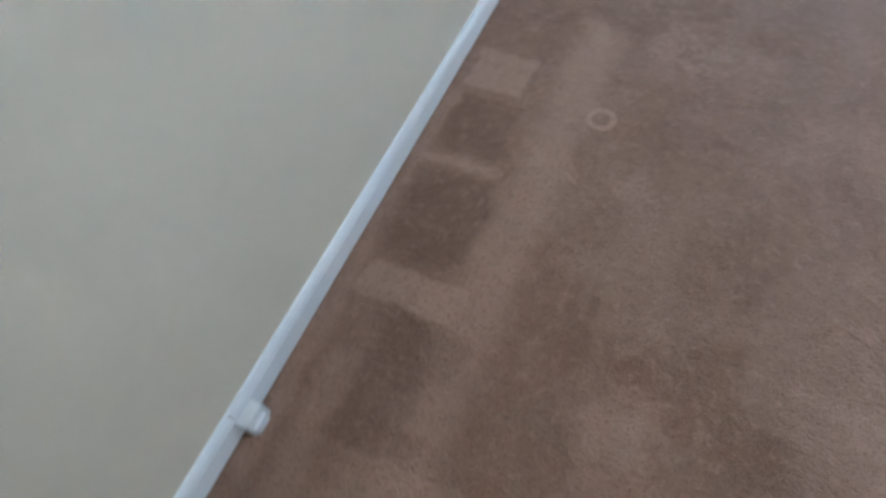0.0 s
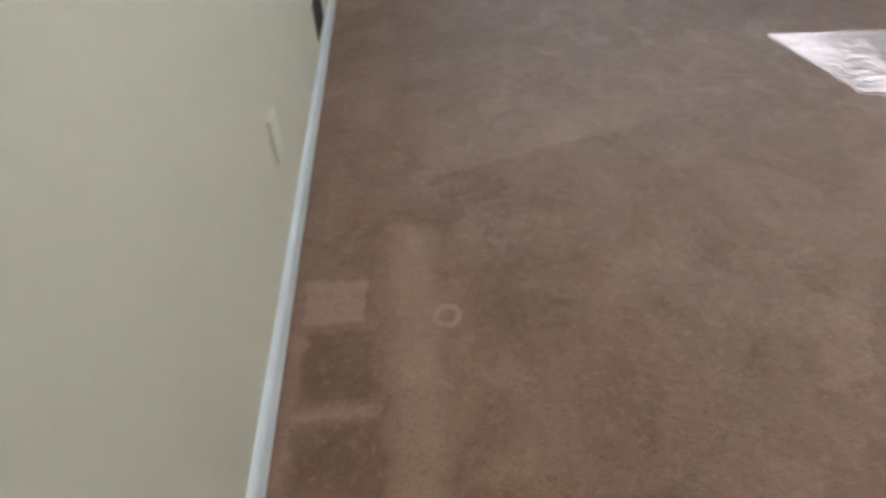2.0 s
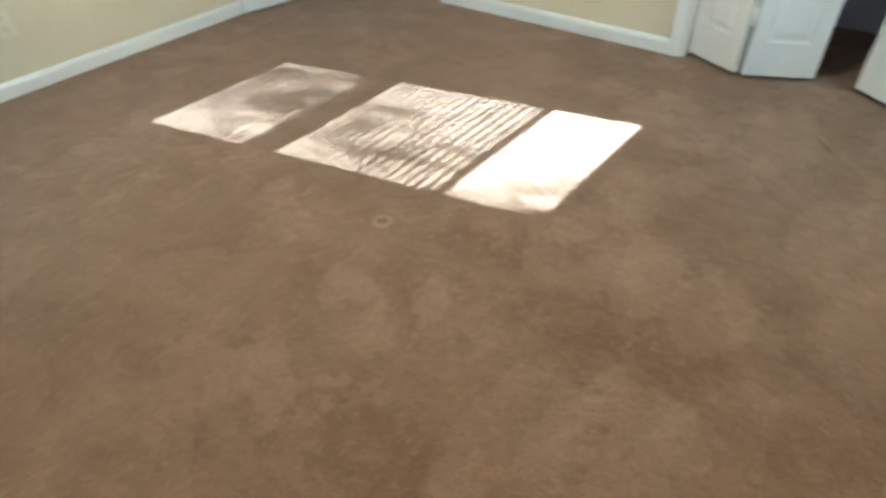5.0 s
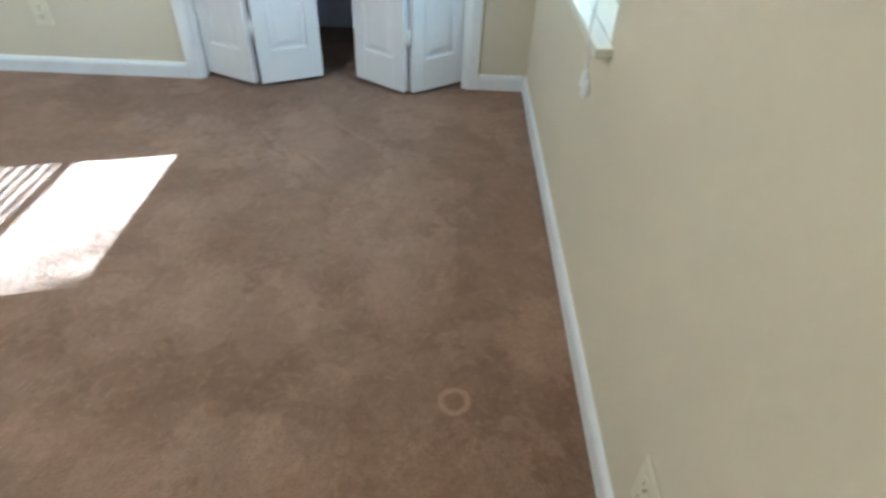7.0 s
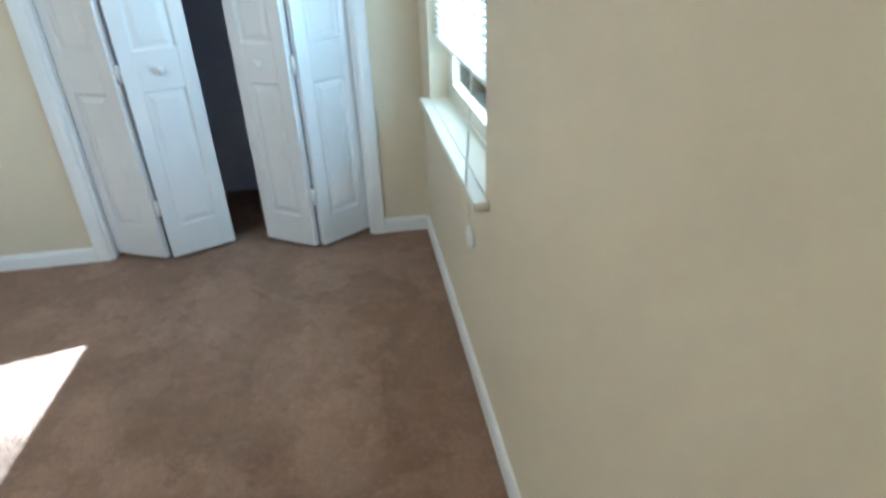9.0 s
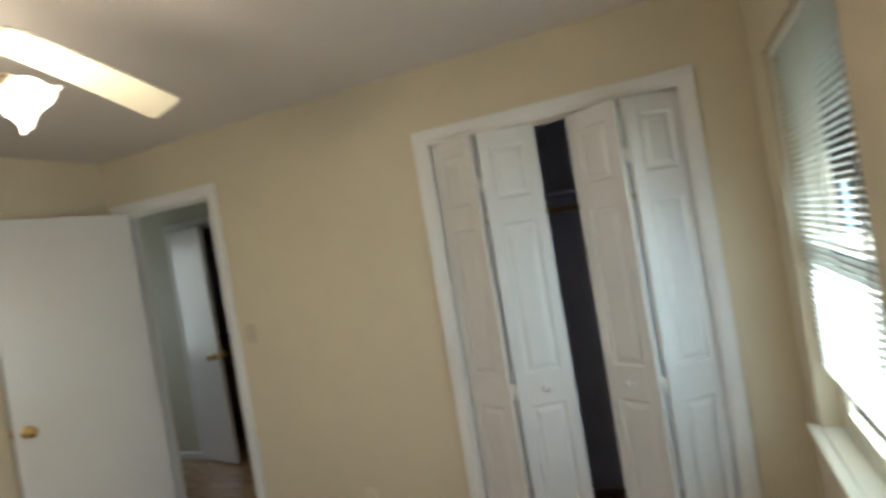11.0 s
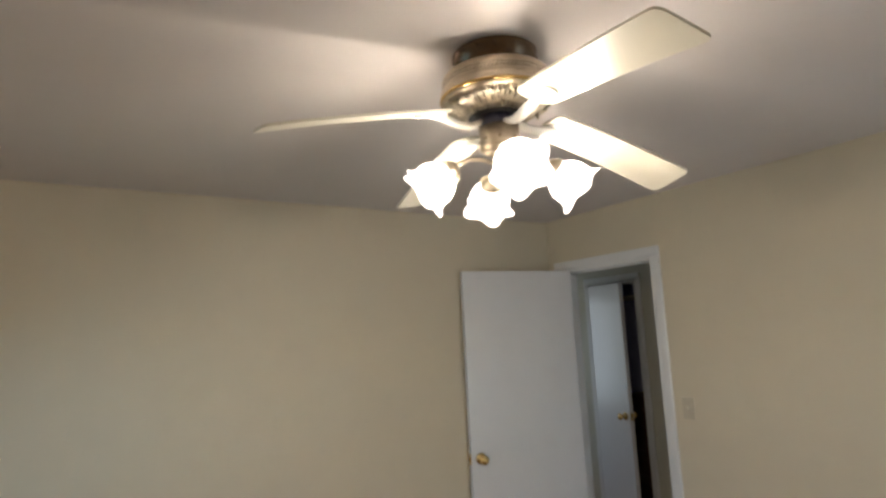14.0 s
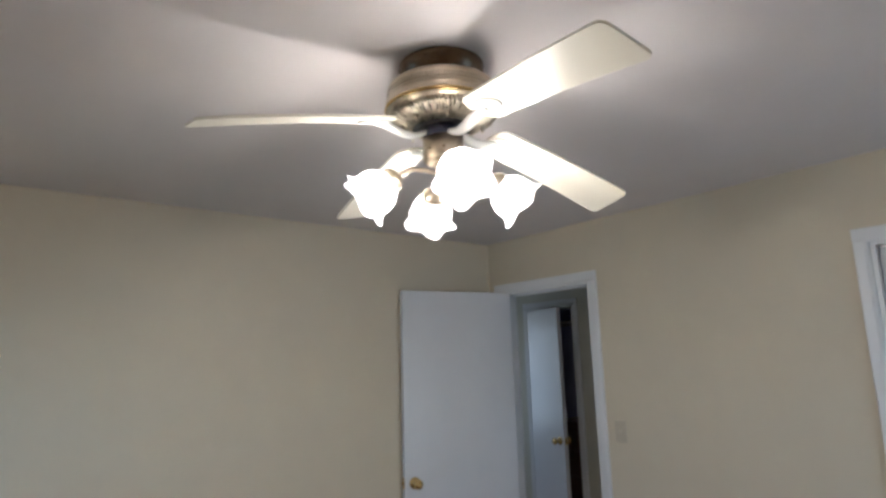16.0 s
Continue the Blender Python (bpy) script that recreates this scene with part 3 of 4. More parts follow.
# pull cords that hang past the stool, with their tassels
for k, (u, low) in enumerate(((-bw / 2 + 0.030, 0.606), (-bw / 2 + 0.045, 0.594))):
    bm = bmesh.new()
    z = low - 0.905
    end = -bw / 2 - 0.078 - 0.022 * k
    rod(bm, [(u, 0.018, btop - 0.03), (u - 0.002, 0.05, 0.2), (u - 0.05, 0.088, -0.2), (end, 0.093, z + 0.03)], 0.0011, 5)
    cord = part("pull_cord", bm, CORD, blind)
    bm = bmesh.new()
    lathe(bm, [(0.003, 0.034), (0.006, 0.030), (0.0095, 0.016), (0.0105, 0.006), (0.008, 0.0), (0.002, -0.001)], 12, pose(end, 0.093, z))
    part("tassel", bm, VINYL, cord)
bm = bmesh.new()
rod(bm, [(bw / 2 - 0.05, 0.018, btop - 0.03), (bw / 2 - 0.05, 0.024, btop - 0.55)], 0.003, 6)
part("tilt_wand", bm, VINYL, blind, "clear plastic tilt wand")

# ---------- doors ----------


def knob_set(parent, place, mat):
    bm = bmesh.new()
    lathe(bm, [(0.034, 0.0), (0.033, 0.004), (0.026, 0.009), (0.013, 0.011), (0.011, 0.032), (0.018, 0.036), (0.027, 0.046), (0.028, 0.056), (0.022, 0.065), (0.010, 0.069)], 24, place)
    return part("door_knob", bm, mat, parent, "polished brass round knob")


def hinge(parent, x, y, z):
    bm = bmesh.new()
    rod(bm, [(x, y, z - 0.045), (x, y, z + 0.045)], 0.006, 8)
    box(bm, (x + 0.001, y - 0.001, z - 0.044), (x + 0.03, y + 0.001, z + 0.044))
    part("hinge", bm, POLISHED, parent, "brass butt hinge")


def flush_door(name, place, turn, width, height, label, hinges=True):
    """A flat slab, hinged at its origin, that runs along +x; one face is at y = 0, its thickness to -y."""
    ob = thing(name, place, turn, label=label, category="door", kind="structure")
    bm = bmesh.new()
    box(bm, (0.003, -0.035, 0.012), (width, 0.0, height), 0.0025)
    slab = part("slab", bm, DOOR, ob)
    knob_set(slab, pose(width - 0.062, 0.0, 0.925, -90), POLISHED)
    knob_set(slab, pose(width - 0.062, -0.035, 0.925, 90), POLISHED)
    bm = bmesh.new()
    box(bm, (width - 0.001, -0.029, 0.895), (width + 0.0015, -0.006, 0.955), 0.0006)
    lathe(bm, [(0.007, 0.0), (0.007, 0.008), (0.003, 0.011)], 12, pose(width + 0.001, -0.0175, 0.925, 0, 90))
    part("latch", bm, POLISHED, slab, "brass latch plate")
    for z in (0.22, 1.02, 1.82) if hinges else ():
        hinge(ob, 0.0, -0.04, z)
    return ob


flush_door("door_1", (3.985, 3.472, 0.0), 180 - 12.5, 0.775, 2.045, "white flush wooden door standing wide open, brass knob")
flush_door("door_2", (HALL_X - 0.004, HDOOR_Y[1] - 0.02, 0.0), 270 - 14, 0.475, 2.03, "white flush hallway door, slightly ajar, brass knob", False)


def bifold(place, sign, fold_x, fold_y, end_y, label):
    """Two hinged leaves on a track. sign: -1 runs towards smaller y. All in plan, relative to the pivot."""
    ob = thing("bifold_door", place, label=label, category="closet door", group="closet doors")
    pivot, mid, end = Vector((0, 0, 0)), Vector((fold_x, fold_y, 0)), Vector((0.0, end_y, 0))
    z0, z1, t = 0.018, 2.018, 0.032
    for nm, a, b, has_knob in (("outer_leaf", pivot, mid, False), ("inner_leaf", mid, end, True)):
        d = (b - a).normalized()
        out = Vector((d.y, -d.x, 0)) if (Vector((d.y, -d.x, 0))).x < 0 else Vector((-d.y, d.x, 0))
        w = (b - a).length - 0.006
        m = Matrix(((d.x, -out.x, 0, a.x + d.x * 0.003 + out.x * t), (d.y, -out.y, 0, a.y + d.y * 0.003 + out.y * t), (0, 0, 1, 0), (0, 0, 0, 1)))
        # local: x along the leaf, y into the closet, z up; the face is at y = 0
        bm = bmesh.new()
        e = 0.056
        rails = [(z0, 0.155), (0.735, 0.885), (1.585, 1.70), (1.945, z1)]
        box(bm, (0, 0, z0), (e, t, z1), 0.0015, 1, m)
        box(bm, (w - e, 0, z0), (w, t, z1), 0.0015, 1, m)
        for za, zb in rails:
            box(bm, (e, 0.0, za), (w - e, t, zb), 0, 1, m)
        leaf = part(nm, bm, DOOR, ob)
        for (_, lo), (hi, _) in zip(rails, rails[1:]):
            bm = bmesh.new()
            # a moulded panel: bevelled sides that sink, then rise to a raised field
            rings = []
            for inset, depth in ((0.0, 0.0), (0.007, 0.008), (0.012, 0.009), (0.020, 0.0075), (0.036, 0.0015), (0.042, 0.001)):
                rings.append([bm.verts.new(m @ Vector((x, depth, z))) for x, z in ((e + inset, lo + inset), (w - e - inset, lo + inset), (w - e - inset, hi - inset), (e + inset, hi - inset))])
            for r0, r1 in zip(rings, rings[1:]):
                for k in range(4):
                    bm.faces.new((r0[k], r0[(k + 1) % 4], r1[(k + 1) % 4], r1[k]))
            bm.faces.new(rings[-1])
            back = [bm.verts.new(m @ Vector((x, t, z))) for x, z in ((e, lo), (w - e, lo), (w - e, hi), (e, hi))]
            bm.faces.new(back[::-1])
            for k in range(4):
                bm.faces.new((rings[0][k], back[k], back[(k + 1) % 4], rings[0][(k + 1) % 4]))
            part("panel", bm, DOOR, leaf)
        if has_knob:
            bm = bmesh.new()
            lathe(bm, [(0.011, 0.0), (0.008, 0.006), (0.009, 0.012), (0.016, 0.018), (0.017, 0.024), (0.012, 0.030), (0.003, 0.032)], 16, m @ pose(w * 0.5, 0.0, 0.81, 90))
            part("knob", bm, TRIM, leaf, "small white wooden knob")
    for z in (0.25, 0.81, 1.78):
        bm = bmesh.new()
        rod(bm, [mid + Vector((-0.010, 0, z - 0.035)), mid + Vector((-0.010, 0, z + 0.035))], 0.011, 10)
        part("hinge", bm, TRIM, ob)
    bm = bmesh.new()
    rod(bm, [(0.016, sign * 0.03, 2.0), (0.016, sign * 0.03, 2.026)], 0.005, 8)
    part("pivot_pin", bm, NICKEL, ob)
    return ob


bifold((4.065, CLO_Y[1] - 0.022, 0), -1, -0.122, -0.253, -0.505, "white moulded-panel bifold closet door, half folded open")
bifold((4.065, CLO_Y[0] + 0.022, 0), 1, -0.156, 0.223, 0.455, "white moulded-panel bifold closet door, half folded, facing the window")
bm = bmesh.new()
box(bm, (4.04, CLO_Y[0] + 0.017, CLO_H - 0.0175), (4.072, CLO_Y[1] - 0.017, CLO_H - 0.0165))
box(bm, (4.04, CLO_Y[0] + 0.017, CLO_H - 0.034), (4.043, CLO_Y[1] - 0.017, CLO_H - 0.0175))
box(bm, (4.069, CLO_Y[0] + 0.017, CLO_H - 0.034), (4.072, CLO_Y[1] - 0.017, CLO_H - 0.0175))
tagged(new("closet_track", done("closet_track", bm, NICKEL)), "metal bifold track under the closet head", "track")

# closet fittings
shelf = thing("closet_shelf", (4.55, 0.85, 1.70), label="plain closet shelf board on wall cleats", category="shelf")
bm = bmesh.new()
box(bm, (-0.13, -0.848, 0), (0.168, 0.798, 0.019), 0.002)
part("board", bm, CLOSET, shelf)
for y0, y1 in ((-0.849, -0.83), (0.78, 0.799)):
    bm = bmesh.new()
    box(bm, (-0.12, y0, -0.085), (0.168, y1, -0.0005), 0.002)
    part("cleat", bm, CLOSET, shelf)
rail = thing("closet_rod", (4.45, 0.85, 1.62), label="dark wooden hanging rod across the closet", category="closet rod")
bm = bmesh.new()
rod(bm, [(0, -0.83, 0), (0, 0.78, 0)], 0.016, 14)
part("pole", bm, WOODROD, rail)
for y in (-0.832, 0.782):
    bm = bmesh.new()
    rod(bm, [(0, y - 0.01, 0), (0, y + 0.01, 0)], 0.028, 14)
    part("socket", bm, NICKEL, rail)

# fittings of the dark closet across the hall
back_shelf = thing("closet_shelf", (5.85, 4.35, 1.93), label="pale shelf board high in the dark hallway closet", category="shelf")
bm = bmesh.new()
box(bm, (-0.15, -0.748, 0), (0.448, 0.848, 0.02), 0.002)
part("board", bm, TRIM, back_shelf)
for y0, y1 in ((-0.749, -0.731), (0.831, 0.849)):
    bm = bmesh.new()
    box(bm, (-0.14, y0, -0.07), (0.448, y1, -0.0005), 0.002)
    part("cleat", bm, TRIM, back_shelf)
chest = thing("storage_chest", (5.95, 4.25, 0.0), label="dark brown wooden chest standing in the dark hallway closet", category="chest")
bm = bmesh.new()
box(bm, (-0.22, -0.45, 0.06), (0.22, 0.45, 0.98), 0.006)
part("body", bm, CHEST, chest)
bm = bmesh.new()
box(bm, (-0.24, -0.47, 0.9805), (0.23, 0.47, 1.003), 0.006)
part("top", bm, CHEST, chest)
for k in range(4):
    z = 0.09 + 0.22 * k
    bm = bmesh.new()
    box(bm, (-0.236, -0.43, z), (-0.2205, 0.43, z + 0.205), 0.004)
    drawer = part("drawer", bm, CHEST, chest)
    bm = bmesh.new()
    lathe(bm, [(0.010, 0.0), (0.008, 0.012), (0.015, 0.020), (0.012, 0.028), (0.003, 0.030)], 12, pose(-0.2365, 0, z + 0.10, 0, -90))
    part("knob", bm, BRASS_DARK, drawer)
bm = bmesh.new()
box(bm, (-0.20, -0.43, 0.0), (0.20, 0.43, 0.0598), 0.002)
part("plinth", bm, CHEST, chest)

# ---------- ceiling fan ----------
FAN = (2.140, 1.836, TOP + 0.02)
fan = thing("ceiling_fan", FAN, label="brass ceiling fan with four cream blades and four lit glass shades", category="ceiling fan")
bm = bmesh.new()
lathe(bm, [(0.100, -0.021), (0.114, -0.0215), (0.1145, -0.026), (0.112, -0.029), (0.112, -0.078), (0.10, -0.082)], 48)
canopy = part("canopy", bm, CANOPY, fan, "dark brown bronze ceiling canopy")
for a in (-150, -128, -100, -40, 60, 150):
    bm = bmesh.new()
    lathe(bm, [(0.005, 0.111), (0.005, 0.114), (0.002, 0.1155)], 10, pose(0, 0, -0.040, 0, 90) @ pose(0, 0, 0))
    bmesh.ops.transform(bm, matrix=pose(0, 0, 0, 0, 0, a), verts=bm.verts)
    part("screw", bm, CANOPY, canopy)
bm = bmesh.new()
lathe(bm, [(0.105, -0.078), (0.126, -0.079), (0.137, -0.083), (0.143, -0.089), (0.1455, -0.096), (0.1455, -0.123), (0.1485, -0.125), (0.1505, -0.129), (0.1515, -0.136), (0.1515, -0.152), (0.148, -0.159), (0.140, -0.164), (0.128, -0.167)], 64)
motor = part("motor_housing", bm, BRASS, fan, "antique brass motor housing")
bm = bmesh.new()
lathe(bm, [(0.1495, -0.1445), (0.1525, -0.1455), (0.1540, -0.1490), (0.1525, -0.1530), (0.1490, -0.1545)], 64)
part("bright_ring", bm, POLISHED, motor, "polished gold-coloured ring")
hole = bmesh.new()
box(hole, (0.1448, -0.0013, -0.0030), (0.1459, 0.0013, 0.0030), 0.0007, 1)
hole_me = done("vent_slot", hole, SLOT)
for k in range(96):
    for row, z in enumerate((-0.1135, -0.1050)):
        o = new("vent_slot", hole_me)
        o.parent = motor
        o.matrix_basis = pose(0, 0, z, 0, 0, 360 * (k + 0.5 * row) / 96)
# cast leaf lattice below the motor
bm = bmesh.new()
rng = random.Random(11)
for k in range(84):
    a0 = 2 * math.pi * k / 84
    for s in (-1, 1):
        pts = []
        for j in range(4):
            f = j / 3
            a = a0 + s * 0.085 * (f - 0.5) + rng.uniform(-0.02, 0.02)
            r = 0.143 - 0.062 * f + rng.uniform(-0.003, 0.003)
            pts.append((r * math.cos(a), r * math.sin(a), -0.163 - 0.034 * f + rng.uniform(-0.0025, 0.0025)))
        rod(bm, pts, [0.0020, 0.0032, 0.0030, 0.0018], 4)
for k in range(8):
    a = 2 * math.pi * (k + 0.3) / 8
    rod(bm, [(0.104 * math.cos(a), 0.104 * math.sin(a), -0.190), (0.106 * math.cos(a), 0.106 * math.sin(a), -0.206)], [0.005, 0.003], 6)
part("lattice_skirt", bm, LATTICE, fan, "cast brass leaf lattice skirt")
bm = bmesh.new()
lathe(bm, [(0.134, -0.160), (0.128, -0.170), (0.078, -0.196), (0.06, -0.198)], 40)
part("skirt_core", bm, SLOT, fan)
bm = bmesh.new()
lathe(bm, [(0.046, -0.194), (0.052, -0.200), (0.053, -0.218), (0.047, -0.226), (0.04, -0.228)], 32)
part("flywheel", bm, HUB, fan, "dark blue-black enamelled hub")
bm = bmesh.new()
lathe(bm, [(0.046, -0.224), (0.0535, -0.227), (0.0535, -0.279), (0.050, -0.288), (0.036, -0.293), (0.03, -0.294)], 32)
housing = part("switch_housing", bm, BRASS, fan)
for a in (-170, -128, -80, 20, 140):
    bm = bmesh.new()
    lathe(bm, [(0.0035, 0.052), (0.0035, 0.0555), (0.001, 0.0565)], 8, pose(0, 0, -0.262, 0, 90))
    bmesh.ops.transform(bm, matrix=pose(0, 0, 0, 0, 0, a), verts=bm.verts)
    part("screw", bm, BRASS_DARK, housing)
bm = bmesh.new()
lathe(bm, [(0.030, -0.291), (0.025, -0.297), (0.021, -0.308), (0.021, -0.340), (0.028, -0.345), (0.030, -0.352), (0.024, -0.361), (0.012, -0.369), (0.004, -0.374)], 28)
part("light_stem", bm, BRASS, fan)

blade_bm = bmesh.new()
# a paddle: rounded root, widening to the tip with rounded corners, bowed a little along its length
root, tip, hw0, hw1, thick = 0.150, 0.628, 0.056, 0.069, 0.006
stations = [root + 0.035 * (1 - math.cos(math.pi / 2 * k / 5)) for k in range(5)]
stations += [root + 0.035 + (tip - root - 0.055) * k / 8 for k in range(9)]
stations += [tip - 0.02 + 0.02 * math.sin(math.pi / 2 * k / 4) for k in range(1, 5)]
rows = []
for x in stations:
    hw = hw0 + (hw1 - hw0) * max(0.0, (x - root - 0.035) / (tip - root - 0.055))
    if x < root + 0.035:
        hw = hw0 * math.sqrt(max(0.0, 1 - ((root + 0.035 - x) / 0.035) ** 2))
    if x > tip - 0.02:
        hw = hw1 - 0.02 + 0.02 * math.sqrt(max(0.0, 1 - ((x - tip + 0.02) / 0.02) ** 2))
    rise = -0.016 * (max(0.0, x - 0.245) / 0.38) ** 2
    rows.append([blade_bm.verts.new((x, side * max(hw, 0.002), rise + lift)) for side, lift in ((-1, 0), (1, 0), (1, thick), (-1, thick))])
for a, b in zip(rows, rows[1:]):
    for k in range(4):
        blade_bm.faces.new((a[k], a[(k + 1) % 4], b[(k + 1) % 4], b[k]))
blade_bm.faces.new(rows[0])
blade_bm.faces.new(rows[-1][::-1])
blade_me = done("blade", blade_bm, BLADE)
iron_bm = bmesh.new()
rod(iron_bm, [(0.050, 0, -0.024), (0.070, 0, -0.030), (0.095, 0, -0.035), (0.125, 0, -0.030), (0.150, 0, -0.018), (0.175, 0, -0.009), (0.200, 0, -0.005)], [0.008, 0.009, 0.010, 0.011, 0.011, 0.009, 0.005], 10)
bmesh.ops.scale(iron_bm, vec=(1, 1.5, 1), verts=iron_bm.verts)
pad = [(0.155 + 0.045 * (1 + math.cos(2 * math.pi * k / 20)), 0.032 * math.sin(2 * math.pi * k / 20)) for k in range(20)]
pf = iron_bm.faces.new([iron_bm.verts.new((x, y, -0.006)) for x, y in pad])
pu = bmesh.ops.extrude_face_region(iron_bm, geom=[pf])
bmesh.ops.translate(iron_bm, vec=(0, 0, 0.0055), verts=[v for v in pu["geom"] if isinstance(v, bmesh.types.BMVert)])
iron_me = done("blade_bracket", iron_bm, IRON)
for k in range(4):
    turn = FAN_TURN + 90 * k
    sag = BLADE_SAG[k]
    m = pose(0, 0, -0.207 + 0.17 * math.tan(radians(sag)), 0, 0, turn) @ pose(0, 0, 0, BLADE_PITCH, sag, 0)
    b = new("blade", blade_me)
    b.parent = fan
    b.matrix_basis = m
    i = new("blade_bracket", iron_me)
    i.parent = fan
    i.matrix_basis = m
    tagged(i, "white enamelled blade bracket")

for k in range(4):
    turn = -116 + 90 * k
    m = pose(0, 0, 0, 0, 0, turn)
    bm = bmesh.new()
    rod(bm, [(0.015, 0, -0.322), (0.05, 0, -0.312), (0.085, 0, -0.310), (0.116, 0, -0.324), (0.131, 0, -0.342)], 0.0065, 8)
    bmesh.ops.transform(bm, matrix=m, verts=bm.verts)
    arm = part("lamp_arm", bm, BRASS, fan)
    tiltm = m @ pose(0.124, 0, -0.330, 0, 180 - 52, 0) @ Matrix.Scale(1.02, 4)
    bm = bmesh.new()
    lathe(bm, [(0.010, -0.006), (0.020, 0.0), (0.031, 0.010), (0.033, 0.018), (0.033, 0.034), (0.030, 0.035)], 24, tiltm)
    part("fitter_cup", bm, BRASS, arm)
    bm = bmesh.new()
    prof = [(0.028, 0.020), (0.036, 0.030), (0.049, 0.046), (0.056, 0.062), (0.056, 0.078), (0.055, 0.090), (0.060, 0.101), (0.068, 0.108)]

    def ruffle(j, a, n=len(prof)):
        f = max(0.0, (j - 2) / (n - 3))
        c = math.cos(5 * a)
        return 0.009 * f * f * c, 0.004 * f * f * math.cos(5 * a + 0.9)

    lathe(bm, prof, 50, tiltm, ruffle)
    shade = part("glass_shade", bm, SHADE, arm, "lit frosted glass tulip shade with a ruffled rim")
    bulb = new("bulb_light", bpy.data.lights.new("bulb_light", "POINT"))
    bulb.data.energy, bulb.data.color, bulb.data.shadow_soft_size = BULB_WATTS, BULB_COLOR, 0.018
    bulb.matrix_world = Matrix.Translation(FAN) @ tiltm @ pose(0, 0, 0.066)

# ---------- wall plates, register opening, cable ----------


def wall_plate(name, place, turn, kind, mat, label):
    """A plate on a wall: local x along the wall, y out of it, z up."""
    ob = thing(name, place, turn, label=label, category="switch" if kind == "switch" else "outlet" if kind == "outlet" else "plate")
    bm = bmesh.new()
    box(bm, (-0.035, 0.0, -0.057), (0.035, 0.012 if kind == "blank" else 0.006, 0.057), 0.0025)
    plate = part("cover_plate", bm, mat, ob)
    if kind == "outlet":
        for z in (-0.0195, 0.0195):
            bm = bmesh.new()
            lathe(bm, [(0.0172, 0.0), (0.0172, 0.0085), (0.0165, 0.009)], 20, pose(0, 0, z, -90))
            sock = part("receptacle", bm, mat, ob)
            for x, h in ((-0.0065, 0.0042), (0.0065, 0.0034)):
                bm = bmesh.new()
                box(bm, (x - 0.0011, 0.0085, z + 0.003 - h), (x + 0.0011, 0.0095, z + 0.003 + h))
                part("slot", bm, SLOT, sock)
            bm = bmesh.new()
            lathe(bm, [(0.0026, 0.0085), (0.0026, 0.0096)], 10, pose(0, 0, z - 0.009, -90))
            part("slot", bm, SLOT, sock)
    if kind == "switch":
        bm = bmesh.new()
        box(bm, (-0.005, 0.004, -0.012), (0.005, 0.0075, 0.012), 0.001)
        box(bm, (-0.0035, 0.0, -0.004), (0.0035, 0.016, 0.004), 0.0012, 2, pose(0, 0.004, 0, 24))
        part("toggle", bm, mat, ob)
    for z in ((0.0,) if kind == "outlet" else (-0.03, 0.03)):
        bm = bmesh.new()
        up = 0.006 if kind == "blank" else 0.0
        lathe(bm, [(0.003, 0.005), (0.0028, 0.0068 + up), (0.001, 0.0072 + up)], 10, pose(0, 0, z, -90))
        part("screw", bm, NICKEL if kind == "outlet" else mat, plate)
    return ob


outlets = [wall_plate("outlet", (2.098, YB, 0.295), 180, "outlet", PLATE, "ivory duplex outlet on the plain north wall")]
outlets += [wall_plate("outlet", (XC, 2.07, 0.265), 90, "outlet", PLATE, "ivory duplex outlet between doorway and closet")]
outlets += [wall_plate("outlet", (1.975, YD, 0.235), 0, "outlet", PLATE, "ivory duplex outlet under the sunlit window")]
for o in outlets:
    tagged(o, group="wall outlets")
wall_plate("light_switch", (XC, 2.695, 1.215), 90, "switch", PLATE_WALL, "painted-over toggle switch beside the doorway")
wall_plate("blank_plate", (XA, 1.955, 0.302), -90, "blank", PLATE, "ivory blank wall plate above the baseboard")

reg = thing("wall_register", (XA, 2.945, 0.172), -90, label="uncovered duct opening, rusty brown inside, low on the wall", category="register")
bm = bmesh.new()
for lo, hi in (((-0.105, 0, 0.052), (0.105, 0.004, 0.066)), ((-0.105, 0, -0.066), (0.105, 0.004, -0.052)), ((-0.105, 0, -0.052), (-0.092, 0.004, 0.052)), ((0.092, 0, -0.052), (0.105, 0.004, 0.052))):
    box(bm, lo, hi)
part("rim", bm, DUCT, reg)
# a flat near-black sheet stands in for the shade inside the duct
bm = bmesh.new()
box(bm, (-0.092, 0.0005, -0.052), (0.092, 0.0015, 0.052))
part("duct_shade", bm, SLOT, reg)
for k in range(5):
    bm = bmesh.new()
    z = -0.04 + 0.02 * k
    box(bm, (-0.091, 0.0015, z - 0.0015), (0.091, 0.004, z + 0.0015))
    part("vane", bm, DUCT, reg)

